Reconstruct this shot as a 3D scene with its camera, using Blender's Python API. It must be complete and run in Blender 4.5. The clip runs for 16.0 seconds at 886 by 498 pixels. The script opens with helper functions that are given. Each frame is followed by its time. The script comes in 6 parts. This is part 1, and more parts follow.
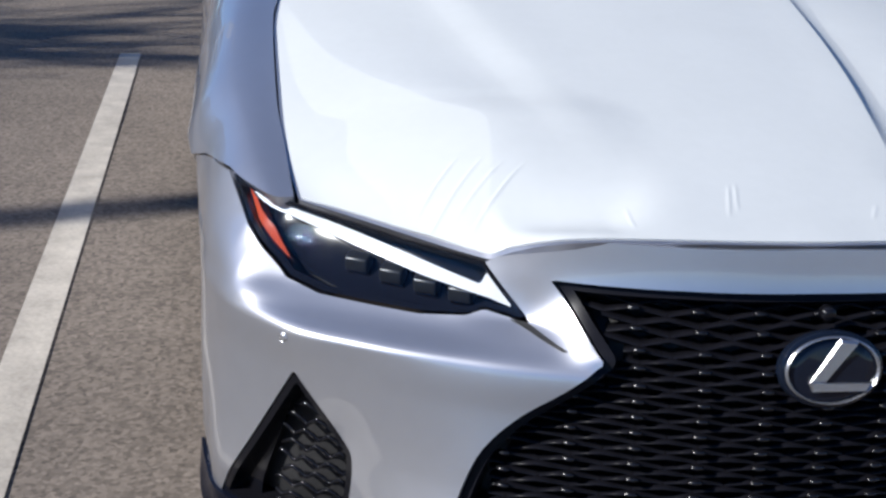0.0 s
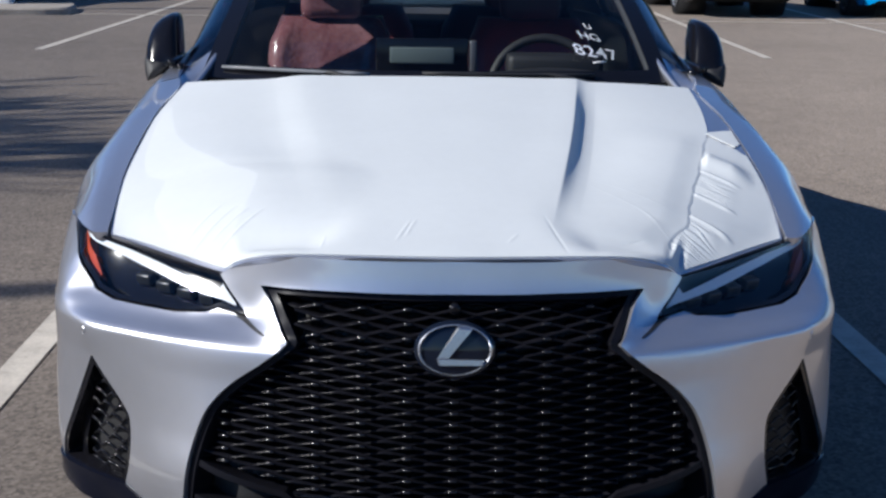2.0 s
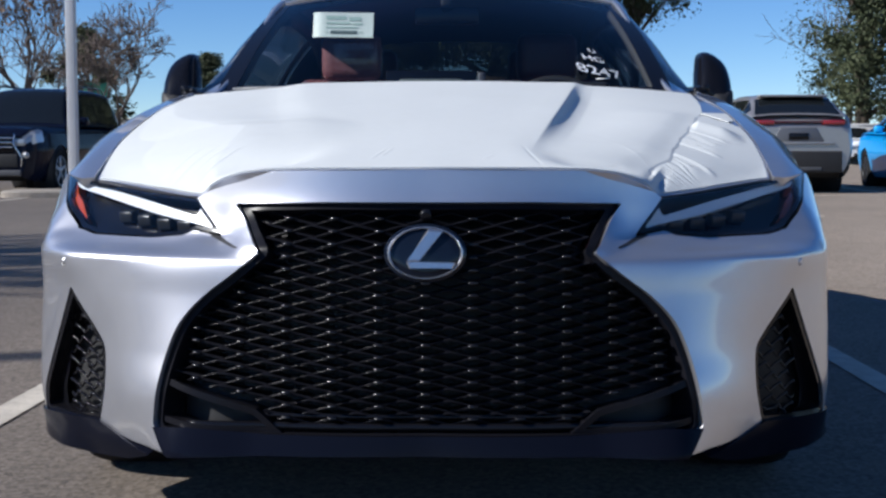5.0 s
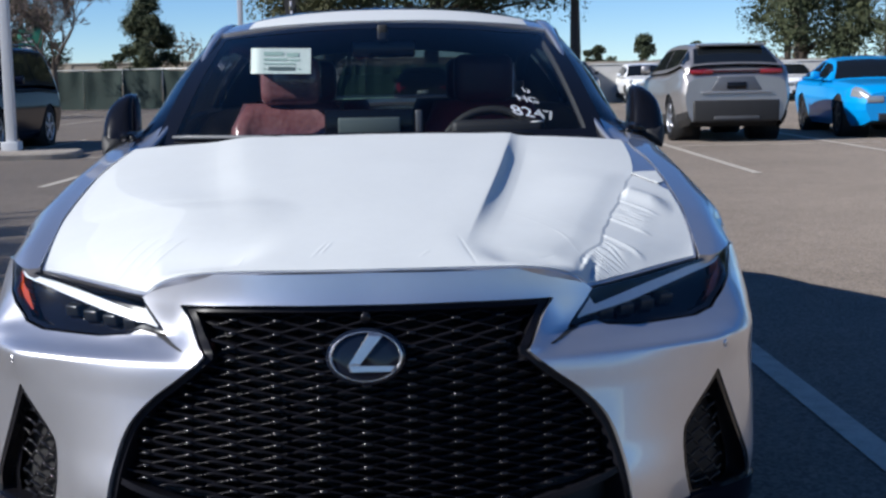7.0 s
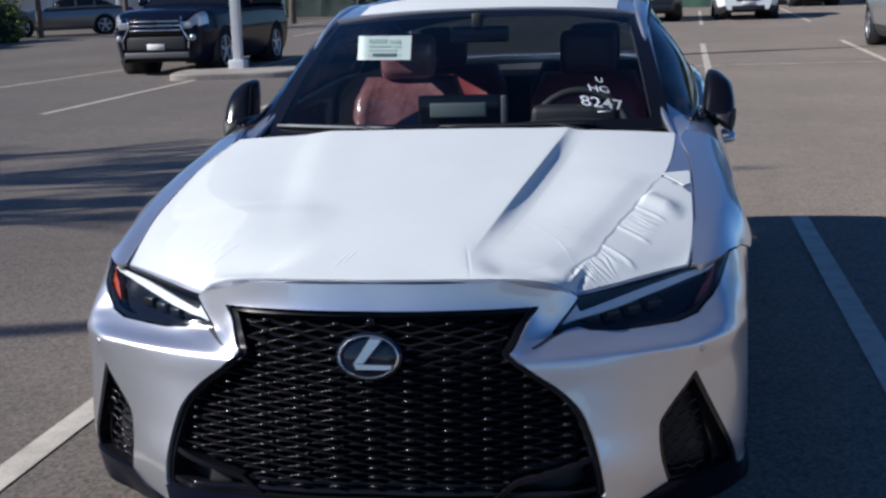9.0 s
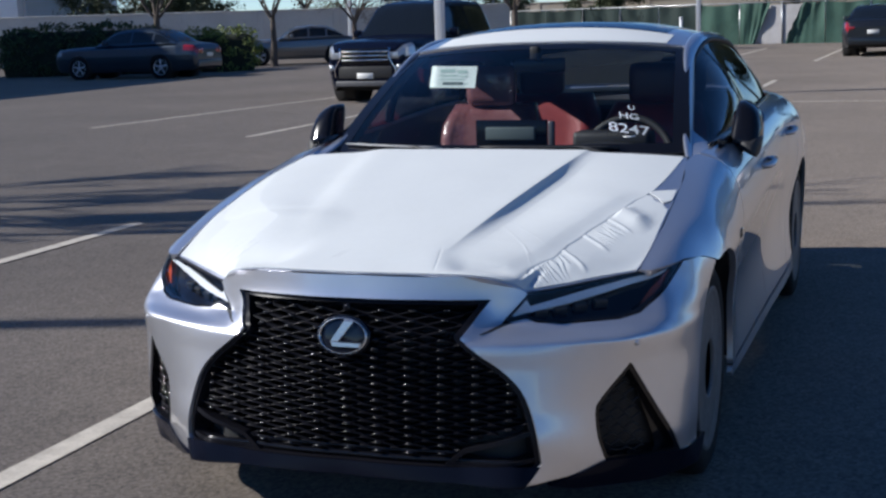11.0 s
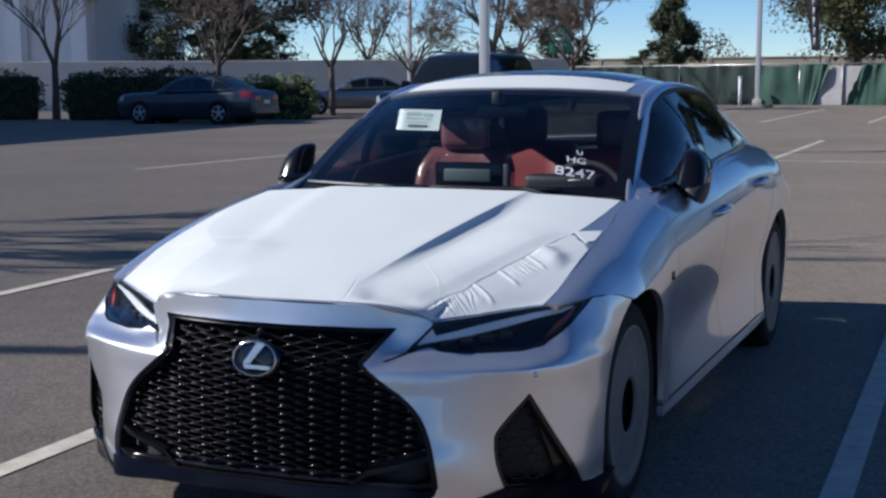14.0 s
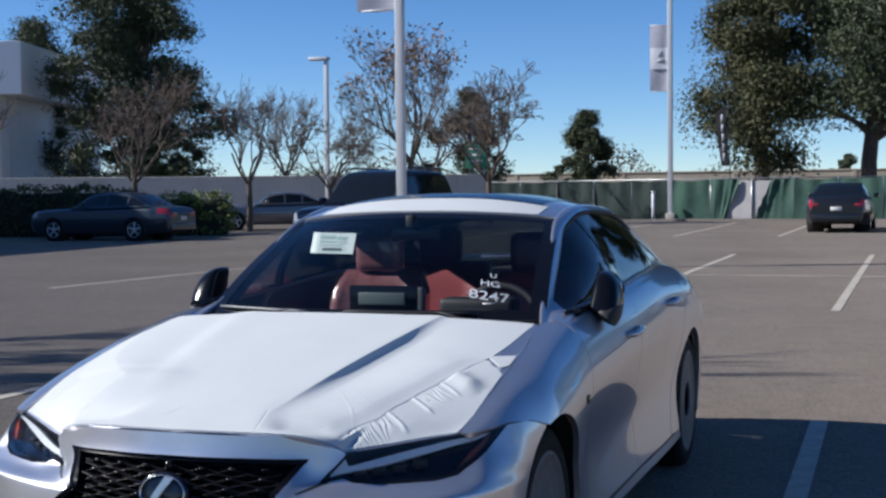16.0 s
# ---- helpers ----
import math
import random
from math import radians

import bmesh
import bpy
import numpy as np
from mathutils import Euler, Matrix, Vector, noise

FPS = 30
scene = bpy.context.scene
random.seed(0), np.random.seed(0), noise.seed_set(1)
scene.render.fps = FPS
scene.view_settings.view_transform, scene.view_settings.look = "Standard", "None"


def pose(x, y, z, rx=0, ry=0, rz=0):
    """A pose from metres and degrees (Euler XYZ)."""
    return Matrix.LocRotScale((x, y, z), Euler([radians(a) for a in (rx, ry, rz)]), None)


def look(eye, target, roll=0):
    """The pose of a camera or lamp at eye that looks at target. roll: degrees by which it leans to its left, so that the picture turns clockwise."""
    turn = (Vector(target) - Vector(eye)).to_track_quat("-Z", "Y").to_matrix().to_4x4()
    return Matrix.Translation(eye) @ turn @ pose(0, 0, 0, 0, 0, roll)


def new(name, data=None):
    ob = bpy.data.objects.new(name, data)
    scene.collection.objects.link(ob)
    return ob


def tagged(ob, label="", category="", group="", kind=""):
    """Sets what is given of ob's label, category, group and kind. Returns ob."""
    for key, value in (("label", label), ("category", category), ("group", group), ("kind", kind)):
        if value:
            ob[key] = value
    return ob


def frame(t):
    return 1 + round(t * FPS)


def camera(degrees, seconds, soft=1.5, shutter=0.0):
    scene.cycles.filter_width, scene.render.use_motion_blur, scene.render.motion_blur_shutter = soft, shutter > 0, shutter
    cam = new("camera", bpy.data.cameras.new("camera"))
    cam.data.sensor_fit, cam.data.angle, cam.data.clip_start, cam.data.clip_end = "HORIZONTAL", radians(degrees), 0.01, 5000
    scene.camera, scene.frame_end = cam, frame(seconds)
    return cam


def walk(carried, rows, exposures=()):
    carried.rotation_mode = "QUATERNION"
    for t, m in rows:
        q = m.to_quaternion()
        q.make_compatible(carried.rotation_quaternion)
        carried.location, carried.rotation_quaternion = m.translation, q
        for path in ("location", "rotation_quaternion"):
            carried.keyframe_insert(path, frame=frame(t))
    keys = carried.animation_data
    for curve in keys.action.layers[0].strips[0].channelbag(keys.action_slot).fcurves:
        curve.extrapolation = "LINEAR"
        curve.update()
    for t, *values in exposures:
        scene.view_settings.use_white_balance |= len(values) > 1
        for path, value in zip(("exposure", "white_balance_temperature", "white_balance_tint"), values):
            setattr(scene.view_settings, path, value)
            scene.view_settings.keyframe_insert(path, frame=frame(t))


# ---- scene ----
# ---- camera ----------------------------------------------------------------
cam = camera(37.22, 16.0, soft=2.6)
PATH = [
    (0, (-0.842, -1.558, 1.325), (-0.515, 0.308, 0.682), 3.01),
    (0.5, (-0.523, -1.782, 1.352), (-0.366, 0.103, 0.703), 1.69),
    (1, (-0.315, -2.007, 1.346), (-0.201, -0.104, 0.741), 1.15),
    (1.5, (-0.191, -2.255, 1.357), (-0.098, -0.332, 0.816), 1.04),
    (2, (-0.102, -2.359, 1.367), (-0.040, -0.415, 0.900), 0.88),
    (2.5, (-0.002, -2.397, 1.260), (0.025, -0.434, 0.879), 0.62),
    (3, (0.045, -2.415, 1.090), (0.048, -0.440, 0.775), 0.56),
    (5.5, (0.095, -2.450, 0.780), (0.047, -0.455, 0.641), -0.14),
    (6, (0.101, -2.473, 0.832), (0.080, -0.479, 0.675), -0.37),
    (6.5, (0.089, -2.488, 0.932), (0.101, -0.497, 0.746), -0.68),
    (7, (0.107, -2.493, 1.120), (0.144, -0.509, 0.872), -1.04),
    (7.5, (0.179, -2.494, 1.266), (0.182, -0.521, 0.940), -1.68),
    (8, (0.346, -2.559, 1.354), (0.237, -0.598, 0.977), -2.13),
    (8.5, (0.478, -2.650, 1.385), (0.270, -0.699, 0.994), -2.02),
    (9, (0.659, -2.810, 1.420), (0.333, -0.875, 1.030), -1.95),
    (11.5, (1.572, -3.170, 1.408), (0.867, -1.326, 1.090), -1.54),
    (12, (1.667, -3.177, 1.388), (0.941, -1.339, 1.083), -1.19),
    (12.5, (1.744, -3.144, 1.373), (1.003, -1.310, 1.080), -0.68),
    (13, (1.815, -3.135, 1.371), (1.062, -1.304, 1.089), -0.47),
    (13.5, (1.859, -3.132, 1.372), (1.100, -1.301, 1.103), -0.39),
    (14, (1.887, -3.136, 1.367), (1.128, -1.303, 1.115), -0.42),
    (14.5, (1.907, -3.144, 1.370), (1.161, -1.302, 1.148), -0.41),
    (15, (1.901, -3.137, 1.373), (1.178, -1.281, 1.190), -0.45),
    (15.5, (1.895, -3.120, 1.386), (1.211, -1.245, 1.256), -0.51),
    (16, (1.897, -3.111, 1.404), (1.249, -1.220, 1.323), -0.60),
]
walk(cam, [(t, look(eye, target, roll)) for t, eye, target, roll in PATH], [(0, .55, 5930, 9), (16, .55, 5930, 9)])

# ---- sky and sun -----------------------------------------------------------
SUN_WAY = Vector((-1.5, -0.46, 1.0)).normalized()  # towards the sun
world = bpy.data.worlds.new("day")
scene.world = world
world.use_nodes = True
sky = world.node_tree.nodes.new("ShaderNodeTexSky")
sky.sky_type = "NISHITA"
sky.sun_disc = False
sky.sun_elevation = math.asin(SUN_WAY.z)
sky.sun_rotation = math.atan2(SUN_WAY.x, SUN_WAY.y)
sky.altitude = 3500
sky.air_density, sky.dust_density, sky.ozone_density = 1.0, 0.0, 2.6
deep = world.node_tree.nodes.new("ShaderNodeHueSaturation")
deep.inputs["Saturation"].default_value = 1.2
deep.inputs["Hue"].default_value = 0.505
world.node_tree.links.new(sky.outputs[0], deep.inputs["Color"])
world.node_tree.links.new(deep.outputs[0], world.node_tree.nodes["Background"].inputs["Color"])
world.node_tree.nodes["Background"].inputs["Strength"].default_value = 0.082
sun = new("sun", bpy.data.lights.new("sun", "SUN"))
sun.data.energy, sun.data.angle, sun.data.color = 4.8, radians(0.53), (1.0, 0.925, 0.83)
sun.matrix_basis = look(SUN_WAY * 30, (0, 0, 0))


# ---- materials -------------------------------------------------------------
def mat(name, color, rough=0.5, metal=0.0, vary=0.0, scale=5.0, bump=0.0, bump_scale=200.0, coat=0.0, coat_rough=0.05, rough_vary=0.0, spec=0.5, second=None, per_object=0.0):
    """A surface: base colour with stains at one scale and grain at a finer one, gloss, clear coat and fine relief."""
    m = bpy.data.materials.new(name)
    m.use_nodes = True
    nt = m.node_tree
    b = nt.nodes["Principled BSDF"]
    b.inputs["Base Color"].default_value = (*color, 1)
    b.inputs["Roughness"].default_value = rough
    b.inputs["Metallic"].default_value = metal
    b.inputs["Coat Weight"].default_value = coat
    b.inputs["Coat Roughness"].default_value = coat_rough
    b.inputs["Specular IOR Level"].default_value = spec
    where = nt.nodes.new("ShaderNodeTexCoord").outputs["Object"]

    def noise_node(s, detail=5.0):
        n = nt.nodes.new("ShaderNodeTexNoise")
        n.inputs["Scale"].default_value, n.inputs["Detail"].default_value = s, detail
        nt.links.new(where, n.inputs["Vector"])
        return n.outputs["Fac"]

    if vary or second or per_object:
        mix = nt.nodes.new("ShaderNodeMix")
        mix.data_type = "RGBA"
        other = second or tuple(min(1, c * (1 + vary)) for c in color)
        mine = color if second else tuple(c * (1 - vary) for c in color)
        mix.inputs["A"].default_value, mix.inputs["B"].default_value = (*mine, 1), (*other, 1)
        ramp = nt.nodes.new("ShaderNodeMapRange")
        ramp.inputs["From Min"].default_value, ramp.inputs["From Max"].default_value = 0.32, 0.68
        add = nt.nodes.new("ShaderNodeMath")
        add.operation = "MULTIPLY_ADD"
        nt.links.new(noise_node(scale), add.inputs[0])
        add.inputs[1].default_value = 0.65
        fine = nt.nodes.new("ShaderNodeMath")
        fine.operation = "MULTIPLY"
        nt.links.new(noise_node(scale * 11, 3.0), fine.inputs[0])
        fine.inputs[1].default_value = 0.35
        nt.links.new(fine.outputs[0], add.inputs[2])
        nt.links.new(add.outputs[0], ramp.inputs["Value"])
        nt.links.new(ramp.outputs[0], mix.inputs["Factor"])
        out = mix.outputs["Result"]
        if per_object:
            info = nt.nodes.new("ShaderNodeObjectInfo")
            hsv = nt.nodes.new("ShaderNodeHueSaturation")
            rng = nt.nodes.new("ShaderNodeMapRange")
            rng.inputs["To Min"].default_value, rng.inputs["To Max"].default_value = 1 - per_object, 1 + per_object
            nt.links.new(info.outputs["Random"], rng.inputs["Value"])
            nt.links.new(rng.outputs[0], hsv.inputs["Value"])
            nt.links.new(out, hsv.inputs["Color"])
            out = hsv.outputs["Color"]
        nt.links.new(out, b.inputs["Base Color"])
    if rough_vary:
        rr = nt.nodes.new("ShaderNodeMapRange")
        rr.inputs["From Min"].default_value, rr.inputs["From Max"].default_value = 0.3, 0.7
        rr.inputs["To Min"].default_value, rr.inputs["To Max"].default_value = max(0.02, rough - rough_vary), rough + rough_vary
        nt.links.new(noise_node(scale * 3), rr.inputs["Value"])
        nt.links.new(rr.outputs[0], b.inputs["Roughness"])
    if bump:
        bp = nt.nodes.new("ShaderNodeBump")
        bp.inputs["Strength"].default_value = 1.0
        bp.inputs["Distance"].default_value = bump
        nt.links.new(noise_node(bump_scale, 4.0), bp.inputs["Height"])
        nt.links.new(bp.outputs[0], b.inputs["Normal"])
    return m


def glass_mat(name, tint, rough=0.0, ior=1.45):
    """Thin tinted glass: a clear film with a mirror gloss over it."""
    m = bpy.data.materials.new(name)
    m.use_nodes = True
    nt = m.node_tree
    nt.nodes.remove(nt.nodes["Principled BSDF"])
    clear = nt.nodes.new("ShaderNodeBsdfTransparent")
    clear.inputs["Color"].default_value = (*tint, 1)
    gloss = nt.nodes.new("ShaderNodeBsdfGlossy")
    gloss.inputs["Roughness"].default_value = rough
    facing = nt.nodes.new("ShaderNodeLayerWeight")
    bent = nt.nodes.new("ShaderNodeMath")
    bent.operation = "POWER"
    nt.links.new(facing.outputs["Facing"], bent.inputs[0])
    bent.inputs[1].default_value = 4.5
    fres = nt.nodes.new("ShaderNodeMath")
    fres.operation = "MULTIPLY_ADD"
    least = ((ior - 1) / (ior + 1)) ** 2
    nt.links.new(bent.outputs[0], fres.inputs[0])
    fres.inputs[1].default_value, fres.inputs[2].default_value = 1 - least, least
    mix = nt.nodes.new("ShaderNodeMixShader")
    nt.links.new(fres.outputs[0], mix.inputs["Fac"])
    nt.links.new(clear.outputs[0], mix.inputs[1])
    nt.links.new(gloss.outputs[0], mix.inputs[2])
    nt.links.new(mix.outputs[0], nt.nodes["Material Output"].inputs["Surface"])
    return m


SILVER = mat("silver_paint", (0.56, 0.565, 0.605), 0.355, 0.84, vary=0.03, scale=3.0, coat=1.0, coat_rough=0.03, bump=0.00002, bump_scale=900)
SILVER.node_tree.nodes["Principled BSDF"].inputs["Coat IOR"].default_value = 1.65
FILM = mat("white_film", (0.55, 0.57, 0.57), 0.6, vary=0.025, scale=4.0, bump=0.0005, bump_scale=9.0, spec=0.2)
GLOSS_BLACK = mat("gloss_black", (0.006, 0.006, 0.008), 0.14, coat=0.1, rough_vary=0.05, spec=0.28)
MESH_BLACK = mat("mesh_black", (0.008, 0.008, 0.011), 0.30, rough_vary=0.04, spec=0.12)
# Glossier than the mesh, for the beads that make its glints.
GLINT_BLACK = mat("glint_black", (0.006, 0.006, 0.008), 0.26, spec=0.6)
MATT_BLACK = mat("matt_black", (0.012, 0.012, 0.013), 0.6, vary=0.3, scale=20)
NAVY_BLACK = mat("gloss_dark_lip", (0.005, 0.006, 0.012), 0.18, rough_vary=0.05, spec=0.08)
CHROME = mat("chrome", (0.82, 0.83, 0.85), 0.08, 1.0)
SATIN = mat("satin_silver", (0.50, 0.51, 0.54), 0.25, 0.9)
RUBBER = mat("tyre_rubber", (0.011, 0.011, 0.012), 0.8, vary=0.25, scale=30, bump=0.0006, bump_scale=300, spec=0.2)
DISC = mat("wheel_cover_plastic", (0.10, 0.10, 0.104), 0.55, vary=0.12, scale=12, rough_vary=0.08)
RED_LEATHER = mat("red_leather", (0.26, 0.045, 0.05), 0.38, coat=0.4, vary=0.15, scale=14, bump=0.0008, bump_scale=260)
WIPER_GREY = mat("wiper_grey", (0.16, 0.165, 0.175), 0.45, vary=0.1, scale=30)
MODULE_GREY = mat("lamp_module_grey", (0.045, 0.047, 0.05), 0.3, 0.6, vary=0.2, scale=40)
DARK_TRIM = mat("dark_trim", (0.012, 0.012, 0.013), 0.6, vary=0.2, scale=12, bump=0.0005, bump_scale=400)
AMBER = mat("amber_lens", (0.42, 0.062, 0.02), 0.15, coat=1.0)
RED_LENS = mat("red_lens", (0.26, 0.01, 0.015), 0.12, coat=1.0)
WHITE_LENS = mat("light_guide", (0.75, 0.77, 0.80), 0.22, coat=0.8)
PAPER = mat("sticker_paper", (0.72, 0.80, 0.74), 0.6, vary=0.05, scale=30)
INK = mat("green_ink", (0.40, 0.54, 0.47), 0.7, vary=0.1, scale=60)
DARK_INK = mat("dark_ink", (0.10, 0.14, 0.13), 0.7)
MARKER = mat("white_marker", (0.85, 0.85, 0.85), 0.6)
SCREEN_GLASS = glass_mat("windscreen_glass", (0.72, 0.76, 0.78), ior=1.40)
SIDE_GLASS = glass_mat("side_glass", (0.09, 0.10, 0.11), ior=1.95)
DOOR_GLASS = glass_mat("front_door_glass", (0.21, 0.24, 0.28), ior=1.95)
REAR_GLASS = glass_mat("rear_glass", (0.15, 0.18, 0.18), ior=1.6)
PILLAR_GREY = mat("pillar_trim_grey", (0.03, 0.03, 0.033), 0.7, vary=0.1, scale=20)
PLASTIC_WRAP = mat("red_leather_under_plastic", (0.15, 0.047, 0.052), 0.18, second=(0.25, 0.14, 0.15), scale=9.0, coat=1.0, bump=0.006, bump_scale=22)
# The seat leather again, darkened to hold the cabin's shade in its colour.
SHADED_RED = mat("shaded_red_leather", (0.055, 0.014, 0.017), 0.4, vary=0.15, scale=14)
LENS_GLASS = glass_mat("lamp_glass", (0.88, 0.9, 0.92), ior=1.5)
EMBLEM_BLACK = mat("emblem_black", (0.006, 0.009, 0.018), 0.05, coat=0.1, spec=0.3)


# ---- small tools -----------------------------------------------------------
TAU = 2 * math.pi


def ground_z(x, y):
    """The lot rises gently behind the car."""
    return 0.0064 * max(y - 4.0, 0.0)


def part(name, data, material, parent=None, label="", smooth=True):
    """Links a bmesh, or (verts, faces), as one mesh object under a thing."""
    me = bpy.data.meshes.new(name)
    if isinstance(data, bmesh.types.BMesh):
        data.to_mesh(me)
        data.free()
    else:
        me.from_pydata([tuple(map(float, v)) for v in data[0]], [], [tuple(map(int, f)) for f in data[1]])
    if smooth:
        me.polygons.foreach_set("use_smooth", [True] * len(me.polygons))
    me.update()
    if material is not None:
        me.materials.append(material)
    ob = new(name, me)
    if parent is not None:
        ob.parent = parent
    if label:
        tagged(ob, label=label)
    return ob


def thing(name, label, category, at=(0, 0, 0), turn=0.0, group="", kind=""):
    ob = new(name)
    ob.empty_display_size = 0.2
    ob.matrix_basis = pose(*at, 0, 0, turn)
    return tagged(ob, label, category, group, kind)


def bm_box(a, b, bevel=0.0, seg=2):
    bm = bmesh.new()
    bmesh.ops.create_cube(bm, size=1)
    for v in bm.verts:
        v.co = Vector([a[i] + (v.co[i] + 0.5) * (b[i] - a[i]) for i in range(3)])
    if bevel:
        bmesh.ops.bevel(bm, geom=bm.edges[:], offset=bevel, segments=seg, affect="EDGES", profile=0.6)
    return bm


def bm_tube(points, radius, sides=8, caps=True):
    """A round tube along points; radius is a number or one for each point."""
    pts = [Vector(p) for p in points]
    rad = [radius] * len(pts) if isinstance(radius, (int, float)) else list(radius)
    bm, rings = bmesh.new(), []
    side = None
    for i, p in enumerate(pts):
        way = (pts[min(i + 1, len(pts) - 1)] - pts[max(i - 1, 0)]).normalized()
        if side is None:
            side = way.orthogonal().normalized()
        side = (side - way * side.dot(way)).normalized()
        up = way.cross(side)
        rings.append([bm.verts.new(p + (side * math.cos(TAU * k / sides) + up * math.sin(TAU * k / sides)) * rad[i]) for k in range(sides)])
    for a, b in zip(rings, rings[1:]):
        for k in range(sides):
            bm.faces.new((a[k], a[(k + 1) % sides], b[(k + 1) % sides], b[k]))
    if caps:
        bm.faces.new(rings[0][::-1])
        bm.faces.new(rings[-1])
    return bm


def bm_lathe(profile, axis="x", sides=48):
    """A body of revolution; profile holds (along, radius)."""
    bm, rings = bmesh.new(), []
    for a, r in profile:
        ring = []
        for k in range(sides):
            c, s = math.cos(TAU * k / sides) * r, math.sin(TAU * k / sides) * r
            ring.append(bm.verts.new((a, c, s) if axis == "x" else (c, s, a)))
        rings.append(ring)
    for p, q in zip(rings, rings[1:]):
        for k in range(sides):
            bm.faces.new((p[k], p[(k + 1) % sides], q[(k + 1) % sides], q[k]))
    for ring in (rings[0], rings[-1]):
        if len({tuple(round(c, 5) for c in v.co) for v in ring}) > 2:
            bm.faces.new(ring)
    bmesh.ops.recalc_face_normals(bm, faces=bm.faces[:])
    return bm


def pchip(xs, ys):
    """A smooth curve through knots that does not overshoot. ys may be rows of vectors."""
    xs, ys = np.array(xs, float), np.array(ys, float)
    h = np.diff(xs).reshape((-1,) + (1,) * (ys.ndim - 1))
    d = np.diff(ys, axis=0) / h
    m = np.zeros_like(ys)
    if len(xs) > 2:
        w1, w2 = 2 * h[1:] + h[:-1], h[1:] + 2 * h[:-1]
        ok = d[:-1] * d[1:] > 0
        safe0, safe1 = np.where(ok, d[:-1], 1), np.where(ok, d[1:], 1)
        m[1:-1] = np.where(ok, (w1 + w2) / (w1 / safe0 + w2 / safe1), 0)
    m[0], m[-1] = d[0], d[-1]

    def at(x):
        x = np.asarray(x, float)
        i = np.clip(np.searchsorted(xs, x, side="right") - 1, 0, len(xs) - 2)
        t = np.clip((x - xs[i]) / (xs[i + 1] - xs[i]), 0, 1)
        hh = xs[i + 1] - xs[i]
        if ys.ndim > 1:
            extra = (1,) * (ys.ndim - 1)
            t, hh = t.reshape(t.shape + extra), hh.reshape(hh.shape + extra)
        return (ys[i] * (1 + 2 * t) * (1 - t) ** 2 + m[i] * hh * t * (1 - t) ** 2
                + ys[i + 1] * t * t * (3 - 2 * t) + m[i + 1] * hh * t * t * (t - 1))

    return at


def inside(poly, X, Y):
    """Signed distance to a closed outline, positive inside."""
    P = np.array(poly, float)
    Q = np.roll(P, -1, axis=0)
    best = np.full(X.shape, 1e9)
    odd = np.zeros(X.shape, bool)
    for (ax, ay), (bx, by) in zip(P, Q):
        dx, dy = bx - ax, by - ay
        t = np.clip(((X - ax) * dx + (Y - ay) * dy) / max(dx * dx + dy * dy, 1e-12), 0, 1)
        best = np.minimum(best, (X - ax - t * dx) ** 2 + (Y - ay - t * dy) ** 2)
        if ay != by:
            odd ^= ((ay > Y) != (by > Y)) & (X < (bx - ax) * (Y - ay) / (by - ay) + ax)
    return np.where(odd, 1, -1) * np.sqrt(best)


def skin(pos, us, vs, keep=None, flange=0.0, lift=0.0):
    """A panel: the surface pos(u, v) over a grid, cut off where keep(u, v) is negative, its rim turned inwards by flange."""
    U, V = np.meshgrid(us, vs, indexing="ij")
    P = np.stack(pos(U, V), -1)
    n, m = U.shape
    du, dv = np.gradient(P, axis=0), np.gradient(P, axis=1)
    N = np.cross(du, dv)
    N /= np.maximum(np.linalg.norm(N, axis=-1, keepdims=True), 1e-12)
    if lift:
        P = P + N * lift
    val = np.ones(U.shape) if keep is None else keep(U, V)
    verts, norms, faces, ids, cuts = [], [], [], {}, {}

    def corner(i, j):
        if (i, j) not in ids:
            ids[i, j] = len(verts)
            verts.append(P[i, j])
            norms.append(N[i, j])
        return ids[i, j]

    def cut(a, b):
        key = (a, b) if a < b else (b, a)
        if key not in cuts:
            p, q = key
            t = val[p] / (val[p] - val[q])
            cuts[key] = len(verts)
            verts.append(P[p] + (P[q] - P[p]) * t)
            norms.append(N[p] + (N[q] - N[p]) * t)
        return cuts[key]

    good = val > 0
    some = good[:-1, :-1] | good[1:, :-1] | good[:-1, 1:] | good[1:, 1:]
    for i, j in zip(*np.nonzero(some)):
        cs = [(i, j), (i + 1, j), (i + 1, j + 1), (i, j + 1)]
        face = []
        for k in range(4):
            a, b = cs[k], cs[(k + 1) % 4]
            if good[a]:
                face.append(corner(*a))
            if good[a] != good[b]:
                face.append(cut(a, b))
        if len(face) > 2:
            faces.append(face)
    if flange:
        edges = {}
        for f in faces:
            for a, b in zip(f, f[1:] + f[:1]):
                key = (min(a, b), max(a, b))
                edges[key] = None if key in edges else (a, b)
        rim = {}
        for e in edges.values():
            if e:
                for a in e:
                    if a not in rim:
                        rim[a] = (len(verts), len(verts) + 1)
                        verts += [verts[a], verts[a] - norms[a] * flange]
                a, b = e
                faces.append([rim[b][0], rim[a][0], rim[a][1], rim[b][1]])
    return np.array(verts), faces


def mirrored(data):
    v, f = data
    return np.array(v) * [-1, 1, 1], [list(q)[::-1] for q in f]


def joined(*some):
    verts, faces, n = [], [], 0
    for v, f in some:
        verts.append(np.array(v))
        faces += [[k + n for k in q] for q in f]
        n += len(v)
    return np.concatenate(verts), faces


def as_data(bm):
    bm.verts.index_update()
    data = np.array([v.co[:] for v in bm.verts]), [[v.index for v in f.verts] for f in bm.faces]
    bm.free()
    return data


